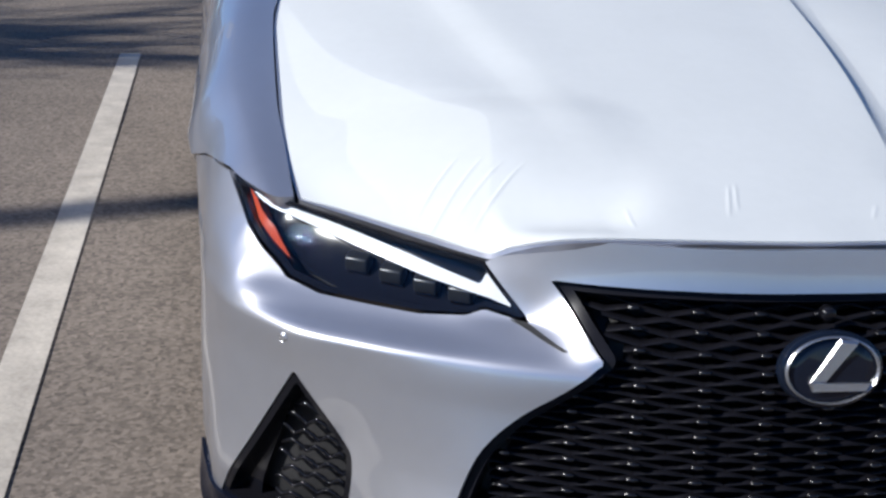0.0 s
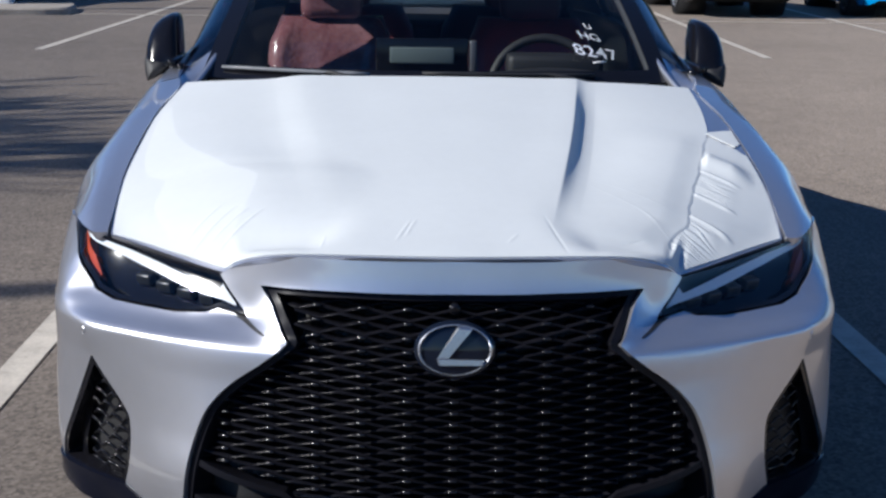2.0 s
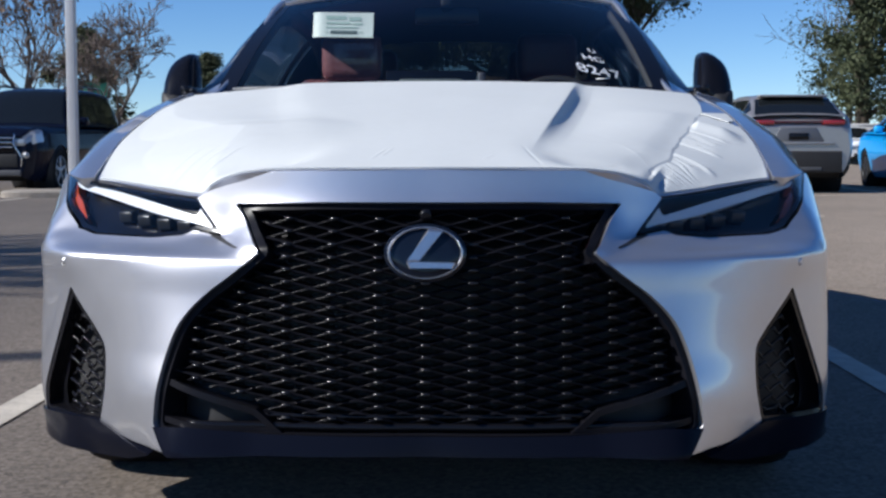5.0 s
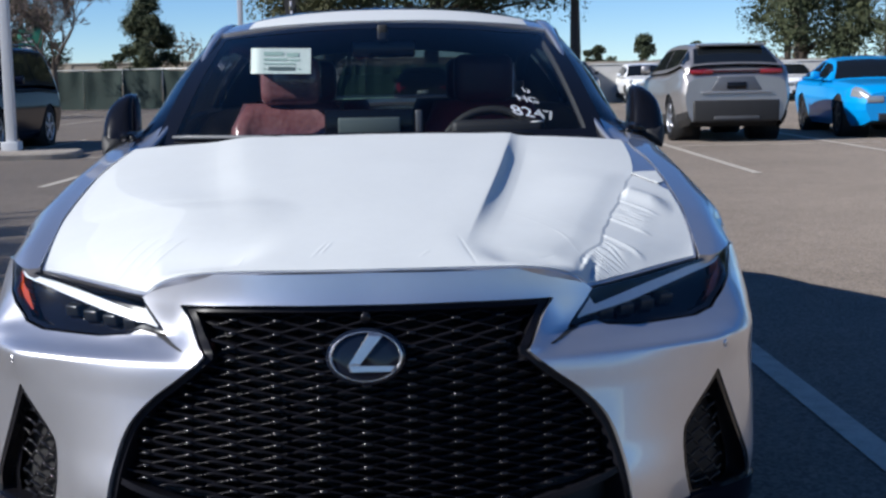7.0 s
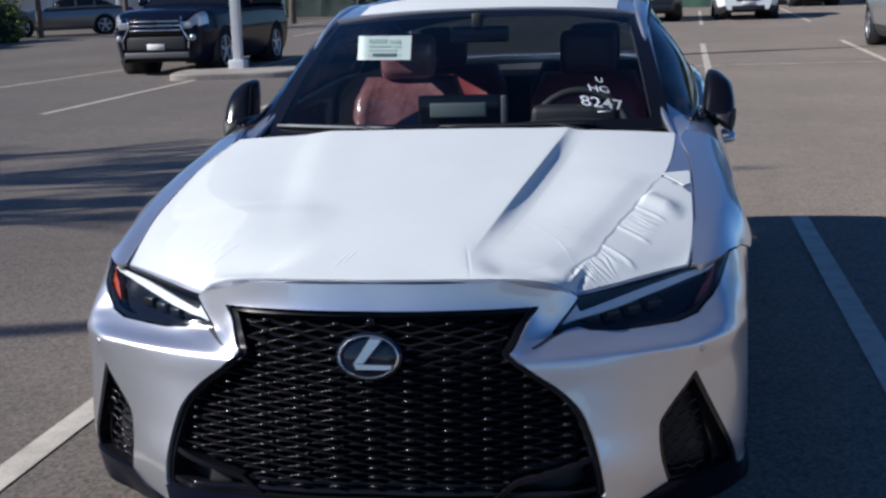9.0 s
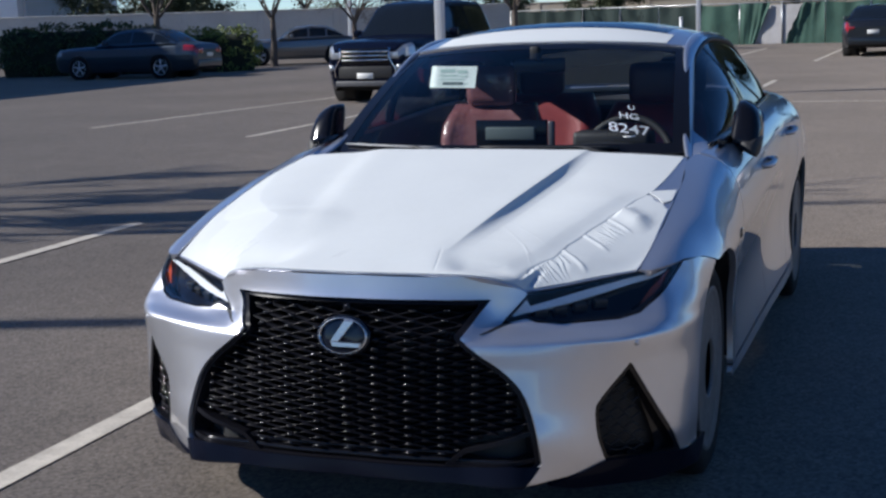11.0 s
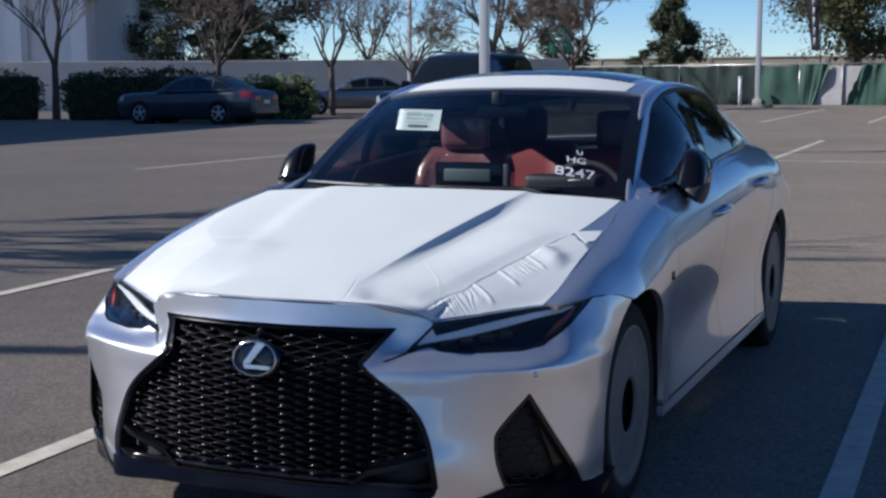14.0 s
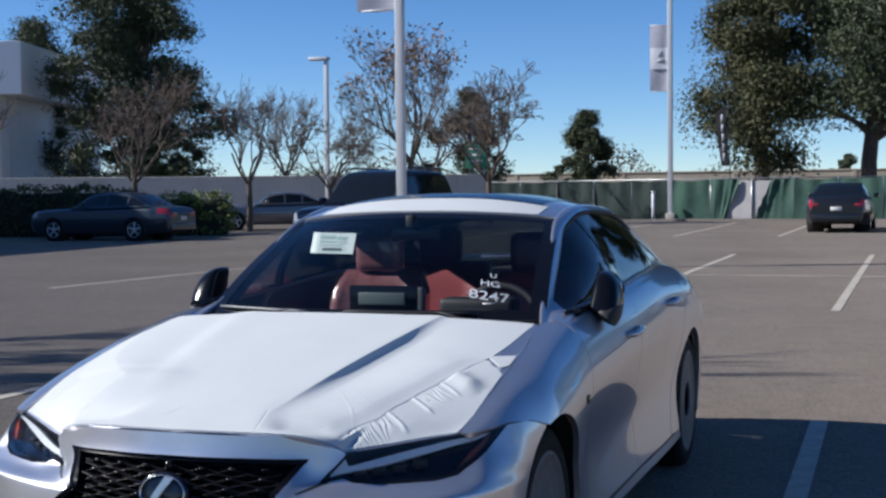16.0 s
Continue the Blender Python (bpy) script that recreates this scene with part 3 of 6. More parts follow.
for s in (1, -1):
    lamp = part("headlamp", skin(front_pos(.06), HA, FZ, on_front(LAMP, -.01)), MATT_BLACK, sedan, "slim dark headlamp with a white light strip and amber corner")
    if s < 0:
        lamp.data.flip_normals()
        for v in lamp.data.vertices:
            v.co.x = -v.co.x
    for name, (data, material) in lamp_pieces.items():
        ob = part(name, data if s > 0 else mirrored(data), material, lamp)
        if name == "lamp_lens":
            ob.visible_shadow = False
    for x, z in ((.515, .636), (.565, .640), (.615, .645), (.665, .651)):
        p = front_point(x, z, -.034)
        bm = bm_box((-.019, -.012, -.012), (.019, .012, .012), .004)
        bmesh.ops.transform(bm, matrix=Matrix.Translation((p.x * s, p.y, p.z)) @ Matrix.Rotation(radians(32 * s), 4, "Z") @ Matrix.Rotation(radians(12), 4, "X"), verts=bm.verts)
        part("lamp_module", bm, MODULE_GREY, lamp, "small dark reflector module")
    # The recess here is drawn flat, its darkness put into this wedge's colour.
    GAP = outline([(.412, .621), (.440, .622), (.372, .601), (.366, .603)])
    tri = skin(front_pos(-.0015), np.linspace(.3, .7, 120), np.linspace(.59, .64, 40), on_front(GAP), .003)
    part("trim_wedge", tri if s > 0 else mirrored(tri), DARK_TRIM, lamp, "dark wedge drawn for the recess at the lamp's inner tip")

# side vents
for s in (1, -1):
    rim = skin(front_pos(.003), HA, FZ, lambda a, z: np.minimum(inside(FOG, a * .93, z), .012 - inside(FOG, a * .93, z)), .05)
    vent = part("side_vent", rim if s > 0 else mirrored(rim), GLOSS_BLACK, sedan, "black corner vent with a mesh insert")
    back = skin(front_pos(.05), np.linspace(.6, 1.25, 60), np.linspace(.2, .52, 60), on_front(FOG, .002))
    part("vent_backing", back if s > 0 else mirrored(back), MATT_BLACK, vent)
    for n in range(11):
        z0 = .490 - n * .0235
        run = []
        for k in range(40):
            x = .63 + k * .009
            zz = z0 + (.008 if (k + 2 * n) % 4 == 0 else -.008 if (k + 2 * n) % 4 == 2 else 0)
            if zz < .2:
                continue
            a = angle_at_x(x, zz)
            if float(inside(FOG, np.array(a * .93), np.array(zz))) > .014 and x < .765 + (.505 - zz) * .10:
                r = float(front_radius(np.array(a), np.array(zz))) - .026 + (.006 if (k + 2 * n) % 4 == 0 else 0)
                run.append((s * r * math.sin(a), AXIS_Y - r * math.cos(a), zz))
        if len(run) > 2:
            part("vent_bar", bm_tube(run, .0034, 6), GLOSS_BLACK, vent)
    blade = skin(front_pos(.028), np.linspace(.85, 1.25, 60), np.linspace(.2, .52, 60), lambda a, z: np.minimum(inside(FOG, a * .93, z), (a - (.86 + (.50 - z) * .42))))
    part("vent_blade", blade if s > 0 else mirrored(blade), GLOSS_BLACK, vent)

# hood and its shut lines
hood = part("hood", skin(hood_pos, np.linspace(-.76, .76, 191), np.linspace(.09, 1.37, 160), hood_keep(.002), .02), SILVER, sedan, "sculpted silver hood with two creases")

# flanks: fender, doors, quarter panel, sill
PANELS = {
    "front_fender": [(.413, .727), (.413, .745), (.55, .80), (.72, .845), (1.0, .90), (1.41, .99), (1.43, .90), (1.40, .60), (1.37, .40), (1.36, .25), (.905, .25), (.905, .66), (.80, .695), (.70, .724), (.56, .7385)],
    "front_door": [(1.43, .99), (1.43, .90), (1.40, .60), (1.37, .40), (1.36, .255), (2.33, .255), (2.37, .60), (2.37, 1.08), (2.0, 1.05)],
    "rear_door": [(2.37, 1.08), (2.37, .60), (2.33, .255), (3.10, .255), (3.30, .52), (3.48, .80), (3.48, 1.10)],
    "quarter_panel": [(3.48, 1.12), (3.48, .80), (3.30, .52), (3.10, .255), (4.60, .20), (4.665, .30), (4.665, 1.1)],
    "door_sill": [(1.25, .21), (1.25, .25), (3.35, .25), (3.35, .21)],
}
for name, poly in PANELS.items():
    ys = [p[0] for p in poly]
    data = skin(flank_pos, np.linspace(0, 1, 90), np.linspace(max(.405, min(ys)), max(ys), int((max(ys) - min(ys)) / .012)), flank_keep(poly, .0022), .02)
    for s in (1, -1):
        panel = part(name, data if s > 0 else mirrored(data), SILVER, sedan)
        if name in ("front_door", "rear_door"):
            y, z = (2.20, .842) if name == "front_door" else (3.13, .892)
            x = flank_x(y, z)
            bm = bm_tube([(s * (x - .004), y - .11, z - .005), (s * (x + .028), y - .085, z), (s * (x + .036), y, z + .004), (s * (x + .028), y + .085, z + .006), (s * (x - .004), y + .11, z + .004)], [.010, .013, .013, .013, .010], 10)
            part("door_handle", bm, SILVER, panel, "body-coloured pull handle")
        if name == "front_fender":
            x = flank_x(1.31, .70)
            bm = bm_box((x - .002, 1.288, .685), (x + .004, 1.332, .714), .0015, 1)
            if s < 0:
                bmesh.ops.scale(bm, vec=(-1, 1, 1), verts=bm.verts)
                bmesh.ops.reverse_faces(bm, faces=bm.faces[:])
            part("fender_badge", bm, GLOSS_BLACK, panel, "small dark badge")
back_verts, back_faces = skin(lambda s, z: ((.52 + .2 * smooth_step(1.02, .72, z) - .03 * smooth_step(.5, .3, z)) * s, 4.68 + .05 * (1 - s * s), z), np.linspace(-1, 1, 30), np.linspace(.28, 1.03, 24))
part("rear_panel", (back_verts, [f[::-1] for f in back_faces]), SILVER, sedan)
for s in (1, -1):
    for y0 in (ARCH_F[0], ARCH_R[0]):
        bm = bmesh.new()
        ring = [[bm.verts.new((s * (x + out * float(smooth_step(-.3, .5, math.cos(t)))), y0 + .385 * math.cos(t), .338 + .385 * math.sin(t))) for t in np.linspace(-.15, math.pi + .15, 30)] for x, out in ((.55, 0), (.862, .020))]
        for k in range(29):
            bm.faces.new((ring[0][k], ring[0][k + 1], ring[1][k + 1], ring[1][k]))
        bm.faces.new(ring[0])
        part("wheel_well", bm, MATT_BLACK, sedan)

# wheels with transport covers
for s in (1, -1):
    for y0, x0 in ((.895, .868), (3.695, .900)):
        tyre = bm_lathe([(-.235, .24), (-.235, .30), (-.222, .325), (-.19, .335), (-.045, .335), (-.016, .327), (-.003, .302), (-.004, .262), (-.012, .245), (-.05, .24)], "x", 64)
        cover = bm_lathe([(-.014, .262), (-.006, .258), (-.003, .247), (-.008, .238), (-.010, .20), (-.012, .12), (-.008, .098), (-.010, .088), (-.018, .087)], "x", 64)
        bmesh.ops.delete(cover, geom=[f for f in cover.faces if len(f.verts) > 4], context="FACES_ONLY")
        hub = bm_lathe([(-.12, .088), (-.115, .066), (-.105, .03), (-.10, .028), (-.099, .001)], "x", 32)
        wheel = part("wheel", tyre, RUBBER, sedan, "black low-profile tyre")
        wheel.matrix_basis = pose(s * x0, y0, .335) @ Matrix.Diagonal((s, 1, 1, 1))
        part("wheel_cover", cover, DISC, wheel, "grey plastic transport cover over the wheel")
        part("hub", hub, MATT_BLACK, wheel, "dark hub in the cover's hole")
        for k in range(5):
            t = TAU * k / 5
            part("wheel_nut", bm_tube([(-.115, .05 * math.cos(t), .05 * math.sin(t)), (-.10, .05 * math.cos(t), .05 * math.sin(t))], .009, 6), MODULE_GREY, wheel)
        part("barrel", bm_lathe([(-.20, .23), (-.06, .235), (-.055, .02)], "x", 32), MATT_BLACK, wheel)

# glasshouse parts
screen = part("windshield", skin(screen_pos, np.linspace(-1.045, 1.045, 61), np.linspace(.0, 1, 31), None), SCREEN_GLASS, sedan, "clear raked windshield with white marker writing")
screen.visible_shadow = False
FRIT = lambda s, t: np.maximum(np.maximum(np.abs(s) - .955, .075 - t), t - .93)
part("windshield_border", skin(screen_pos, np.linspace(-1.045, 1.045, 161), np.linspace(0, 1, 81), FRIT, lift=.001), GLOSS_BLACK, screen, "black printed border of the glass")
roof_front = lambda s, y: y - (2.065 + .140 * np.abs(s) ** 2)
roof = part("roof", skin(roof_pos, np.linspace(-1, 1, 61), np.linspace(2.03, 3.45, 90), lambda s, y: np.minimum(roof_front(s, y), 3.44 - y), .02), SILVER, sedan, "silver roof with a sunroof")
part("sunroof", skin(roof_pos, np.linspace(-.80, .80, 41), np.linspace(2.375, 3.1, 40), None, .01, lift=.002), GLOSS_BLACK, roof, "dark glass sunroof")
part("rear_window", skin(roof_pos, np.linspace(-.93, .93, 41), np.linspace(3.45, 4.13, 30), None), REAR_GLASS, sedan, "dark tinted rear window")
trunk = skin(lambda s, y: (flank_pos(np.zeros_like(y), y)[0] * s, y, flank_pos(np.zeros_like(y), y)[2] + .03 * (1 - s ** 2)), np.linspace(-1, 1, 31), np.linspace(4.12, 4.68, 20), None, .02)
part("trunk_lid", trunk, SILVER, sedan)
for s in (1, -1):
    ys = np.r_[np.linspace(1.46, 2.2, 22), np.linspace(2.25, 4.15, 36)]
    verts, faces = [], []
    for y in ys:
        c = np.array([rail_x(y), y, rail_z(y)])
        fat = 1.0 + .5 * float(smooth_step(3.3, 3.9, y))
        for k in range(12):
            t = TAU * k / 12
            rail = np.array([.031 * fat * math.cos(t) + .004, 0, .021 * fat * math.sin(t) - .3 * .031 * math.cos(t) - .006])
            fin = np.array([.018, .010, -.026]) * (.9 + math.cos(t)) + np.array([.009, -.004, .010]) * math.sin(t)
            q = c + rail + (fin - rail) * float(1 - smooth_step(2.0, 2.4, y))
            verts.append((s * q[0], q[1], q[2]))
    for i in range(len(ys) - 1):
        for k in range(12):
            f = (12 * i + k, 12 * i + (k + 1) % 12, 12 * i + 12 + (k + 1) % 12, 12 * i + 12 + k)
            faces.append(f if s > 0 else f[::-1])
    part("roof_pillar", (verts, [f[::-1] for f in faces]), SILVER, sedan, "silver windshield pillar and roof rail")


def glass_top(y):
    """The upper edge of the side glass: under the roof rail, and below the broad windshield pillar in front."""
    low = 1 - smooth_step(2.0, 2.4, y)
    return rail_x(y) + .030 - .006 * low, rail_z(y) - .018 - .030 * low


def side_glass_pos(t, y):
    """t from the belt (0) to the roof rail (1)."""
    bx, _, bz = flank_pos(np.zeros_like(y) + .02, y)
    tx, tz = glass_top(y)
    tz = np.maximum(tz, bz + .004)
    bow = t ** (1 + .65 * (1 - smooth_step(2.2, 2.6, y)))
    return bx - .012 + (tx - bx + .012) * bow + .016 * 4 * t * (1 - t), y, bz + (tz - bz) * t


WINDOWS = {"front_window": (1.63, 2.34), "rear_side_window": (2.40, 3.30), "quarter_window": (3.33, 3.46)}
for name, (y0, y1) in WINDOWS.items():
    data = skin(side_glass_pos, np.linspace(0, 1, 24), np.linspace(y0, y1, 40))
    data = (data[0], [f[::-1] for f in data[1]])
    for s in (1, -1):
        part(name, data if s > 0 else mirrored(data), DOOR_GLASS if name == "front_window" else SIDE_GLASS, sedan, "dark reflecting side glass").visible_shadow = name == "front_window"
for s in (1, -1):
    for y0, y1 in ((2.338, 2.400), (3.295, 3.335)):
        data = skin(side_glass_pos, np.linspace(0, 1, 16), np.linspace(y0, y1, 5), None, -.012, lift=-.003)
        data = (data[0], [f[::-1] for f in data[1]])
        part("window_post", data if s > 0 else mirrored(data), GLOSS_BLACK, sedan, "gloss black door post")
    foot = lambda t, y: (flank_pos(0 * y + .02, y)[0] + (rail_x(y) + .012 - flank_pos(0 * y + .02, y)[0]) * t, y, flank_pos(0 * y + .02, y)[2] - .01 + (rail_z(y) - .012 - flank_pos(0 * y + .02, y)[2] + .01) * t)
    data = skin(foot, np.linspace(0, 1, 12), np.linspace(1.42, 1.70, 18), lambda t, y: 1.64 + .06 * t - y, -.01)
    data = (data[0], [f[::-1] for f in data[1]])
    part("pillar_base", data if s > 0 else mirrored(data), SILVER, sedan, "silver foot of the windshield pillar")
    ys = np.linspace(1.57, 3.52, 50)
    belt = flank_pos(np.full_like(ys, .02), ys)
    part("belt_trim", bm_tube([(s * (x - .002), y, z + .006) for x, y, z in zip(*belt)], .009, 8), GLOSS_BLACK, sedan, "dark belt moulding")
    part("window_trim", bm_tube([(s * (float(glass_top(y)[0]) + .004), y, float(glass_top(y)[1]) + .002) for y in np.linspace(1.66, 3.52, 50)], .009, 8), DARK_TRIM, sedan, "dark window surround")

# mirrors: an upright sail-shaped shell, its own lower cap, a foot and a thin bright stalk
MIRROR_EDGE = rounded([(0, .26), (.04, .45), (.10, .72), (.17, .93), (.30, 1.0), (.58, .95), (.86, .79), (.98, .56), (1.0, .38), (.985, .16), (.91, .01), (.86, .0), (.6, .07), (.3, .18), (.06, .235), (0, .26)], 4)[:-1]
MIRROR_CAP = rounded([(.28, .20), (.32, .31), (.45, .375), (.75, .37), (1.0, .35), (.995, .16), (.91, -.005), (.86, -.015), (.6, .055), (.28, .20)], 4)[:-1]


def mirror_shell(edge, rings, s):
    """A shell over an outline, its rings (y, scale) run from the glass to the front."""
    mid = np.mean(np.array(edge), axis=0)
    verts, faces, m = [], [], len(edge)
    for y, f in rings:
        for u, v in edge:
            u, v = mid + (np.array((u, v)) - mid) * f
            verts.append((s * (.800 if s > 0 else .794) + s * (.114 * u), y + .11 * (v - .5) + .02 * u, .912 + .196 * v))
    for i in range(len(rings) - 1):
        for k in range(m):
            q = (m * i + k, m * i + (k + 1) % m, m * i + m + (k + 1) % m, m * i + m + k)
            faces.append(q if s < 0 else q[::-1])
    end = tuple(range(m * (len(rings) - 1), m * len(rings)))
    faces += [tuple(range(m))[::s], end[::-s]]
    return verts, faces


for s in (1, -1):
    mirror = part("door_mirror", mirror_shell(MIRROR_EDGE, [(1.905, .95), (1.898, .99), (1.87, 1.0), (1.82, .99), (1.79, .93), (1.773, .80), (1.764, .5), (1.762, .1)], s), GLOSS_BLACK, sedan, "gloss black door mirror")
    part("lower_cap", mirror_shell(MIRROR_CAP, [(1.88, .98), (1.85, 1.02), (1.81, 1.02), (1.785, .93), (1.765, .62), (1.760, .1)], s), DARK_TRIM, mirror, "satin black lower cap")
    part("mirror_foot", bm_tube([(s * .800, 1.80, .935), (s * .822, 1.815, .925), (s * .850, 1.825, .945)], [.024, .018, .020], 12), GLOSS_BLACK, mirror)
    part("mirror_stalk", bm_tube([(s * .795, 1.765, .900), (s * .826, 1.775, .912), (s * .856, 1.795, .940)], [.014, .012, .009], 8), SATIN, mirror, "thin silver stalk")
    part("mirror_sail", bm_box((s * .795 - .012, 1.60, .965), (s * .795 + .012, 1.84, .990), .008), GLOSS_BLACK, mirror)
    face = oval(.050, .060, .002)
    ob = part("mirror_glass", ([(x, -y, z) for x, y, z in face[0]], [f[::-1] for f in face[1]]), CHROME, mirror, "mirror glass")
    ob.matrix_basis = pose(s * .862, 1.935, 1.03, -26, 0, 0)

for s in (1, -1):
    rows = [[(s * (float(rail_x(y)) + dx), y, float(rail_z(y)) + dz) for dx, dz in ((.008, -.005), (.016, -.085), (-.02, -.085), (-.03, -.02))] for y in np.linspace(2.3, 3.6, 24)]
    part("roof_side_trim", ([p for row in rows for p in row], [(4 * i + k, 4 * i + (k + 1) % 4, 4 * i + 4 + (k + 1) % 4, 4 * i + 4 + k) for i in range(23) for k in range(4)]), DARK_TRIM, sedan, "dark trim along the roof's inner side")
    for name, y0, y1, lift, material, label in (("rear_pillar", 3.455, 4.15, -.001, SILVER, "silver rear pillar"), ("rear_pillar_trim", 3.325, 4.12, .022, DARK_TRIM, "dark inner trim of the rear pillar")):
        data = skin(side_glass_pos, np.linspace(0, 1, 14), np.linspace(y0, y1, 24), None, lift=lift)
        data = (data[0], [f[::-1] for f in data[1]])
        part(name, data if s > 0 else mirrored(data), material, sedan, label)
    pts = [screen_pos(np.array(.985 * s), np.array(t)) for t in np.linspace(.06, .97, 14)]
    part("inner_pillar_trim", bm_tube([(float(x), float(y) + .045, float(z) - .012) for x, y, z in pts], .020, 10), PILLAR_GREY, sedan, "grey inner trim of the windshield pillar")

# cowl and wipers
part("cowl", skin(lambda x, y: (x, y, .918 + .035 * (1 - (x / .75) ** 2) - .01 * smooth_step(1.26, 1.40, y)), np.linspace(-.72, .72, 40), np.linspace(1.25, 1.60, 20), lambda x, y: (1.385 + .145 * (x / .667) ** 2) + .02 - y), DARK_TRIM, sedan, "black cowl panel below the glass")
for x0, x1, m in ((-.64, -.20, WIPER_GREY), (-.05, .46, MATT_BLACK)):
    pts = []
    for k in range(9):
        x = x0 + (x1 - x0) * k / 8
        p = np.array(screen_pos(np.array(x / .667), np.array(.050 - .010 * k / 8)))
        pts.append((float(p[0]), float(p[1]) - .006, float(p[2]) + .008))
    wiper = part("wiper", bm_tube(pts, [.004] + [.0065] * 7 + [.005], 6), m, sedan, "wiper blade lying at the foot of the glass")
    part("wiper_arm", bm_tube([(x1 - .02, 1.37, .955), pts[6], pts[4]], [.010, .007, .005], 8), MATT_BLACK, wiper, "wiper arm")

# ---- inside of the sedan ---------------------------------------------------
part("cabin_floor", bm_box((-.72, 1.5, .25), (.72, 4.2, .40), .02), DARK_TRIM, sedan)
part("rear_bulkhead", bm_box((-.66, 3.62, .4), (.66, 3.72, .98), .02), DARK_TRIM, sedan)
part("parcel_shelf", bm_box((-.62, 3.55, .96), (.62, 4.05, .99), .01), DARK_TRIM, sedan)
part("headliner", skin(roof_pos, np.linspace(-.97, .97, 21), np.linspace(2.22, 3.5, 20), None, lift=-.045), DARK_TRIM, sedan)
dash = part("dashboard", skin(lambda x, y: (x, y, .905 + .045 * np.sin(np.clip((y - 1.42) / .5, 0, 1) * math.pi) + .02 * np.exp(-((x - .36) / .16) ** 2) * (y > 1.6)), np.linspace(-.70, .70, 40), np.linspace(1.40, 1.95, 24), None, .22), DARK_TRIM, sedan, "dark padded dashboard")
part("display_screen", bm_box((-.19, 1.80, .935), (.10, 1.825, 1.045), .006), GLOSS_BLACK, dash, "wide dark display on the dash")
# Grey-green plate set just before the display's dark face.
part("display_back", bm_box((-.145, 1.786, .968), (.055, 1.799, 1.018), .004), mat("display_plate_grey", (.11, .135, .13), .45), dash, "pale panel in front of the display")
part("display_end", bm_box((.105, 1.80, .93), (.128, 1.83, 1.04), .006), mat("display_end_silver", (.10, .10, .11), .4, .3), dash, "silver end of the display")
part("instrument_hood", bm_box((.22, 1.72, .93), (.52, 1.84, 1.005), .02), DARK_TRIM, dash)
part("steering_wheel", bm_tube([(.37 + .18 * math.cos(t), 2.02 + .06 * math.sin(t), .865 + .165 * math.sin(t)) for t in np.linspace(0, TAU, 33)], .016, 10), DARK_TRIM, sedan, "black leather steering wheel")
part("steering_boss", bm_box((.28, 1.98, .85), (.46, 2.04, .95), .03), DARK_TRIM, sedan)
part("inner_mirror", bm_box((-.11, 2.06, 1.215), (.11, 2.085, 1.275), .012), GLOSS_BLACK, sedan, "rear-view mirror")
part("mirror_stem", bm_box((-.018, 2.0, 1.27), (.018, 2.06, 1.325), .008), MATT_BLACK, sedan)


def seat(x, y, wide, label, cover, rest):
    """A bucket seat: cushion, bolstered back, head rest on two posts."""
    back = []
    for i, z in enumerate(np.linspace(.46, 1.06, 14)):
        lean = y + .30 * (z - .46)
        w = wide * (.92 + .16 * math.sin((z - .46) / .6 * 2.4)) * (1 - .14 * smooth_step(.95, 1.06, z))
        for u in np.linspace(-1, 1, 15):
            back.append((x + w * u, lean - .028 * smooth_step(.5, .9, abs(u)) * (1 - smooth_step(.95, 1.06, z)) + .05 * smooth_step(.9, 1.0, abs(u)) + .035 * smooth_step(1.0, 1.06, z), z))
    faces = [(15 * i + k, 15 * i + k + 1, 15 * i + 16 + k, 15 * i + 15 + k) for i in range(13) for k in range(14)]
    n = len(back)
    back += [(p[0], y + .30 * (p[2] - .46) + .12, p[2]) for p in back]
    faces += [tuple(n + k for k in f[::-1]) for f in faces]
    rim = [k for k in range(15)] + [15 * i + 14 for i in range(1, 14)] + [13 * 15 + k for k in range(13, -1, -1)] + [15 * i for i in range(12, 0, -1)]
    faces += [(rim[k], n + rim[k], n + rim[(k + 1) % len(rim)], rim[(k + 1) % len(rim)]) for k in range(len(rim))]
    chair = part("seat", (back, faces), cover, sedan, label)
    part("seat_cushion", bm_box((x - wide, y - .42, .40), (x + wide, y + .08, .54), .05, 3), cover, chair)
    part("head_rest", bm_box((x - .115, y + .17, 1.05), (x + .115, y + .27, 1.235), .045, 3), rest, chair)
    for d in (-.05, .05):
        part("head_rest_post", bm_tube([(x + d, y + .21, 1.02), (x + d, y + .22, 1.10)], .007, 8), MATT_BLACK, chair)
    return chair


seat(-.37, 2.38, .215, "red leather front seat under clear plastic", PLASTIC_WRAP, PLASTIC_WRAP)
seat(.37, 2.42, .215, "red leather front seat", RED_LEATHER, SHADED_RED)
seat(-.36, 3.22, .28, "red leather rear seat", RED_LEATHER, SHADED_RED)
seat(.36, 3.22, .28, "red leather rear seat", SHADED_RED, SHADED_RED)


def on_screen(s, t, out):
    p, a, b = (np.array([float(c) for c in screen_pos(np.array(s + ds), np.array(t + dt))]) for ds, dt in ((0, 0), (.01, 0), (0, .01)))
    n = np.cross(a - p, b - p)
    n /= np.linalg.norm(n)
    x = (a - p) / np.linalg.norm(a - p)
    y = np.cross(n, x)
    m = Matrix(((x[0], y[0], n[0], 0), (x[1], y[1], n[1], 0), (x[2], y[2], n[2], 0), (0, 0, 0, 1)))
    q = p + n * out
    m.translation = Vector(q)
    return m


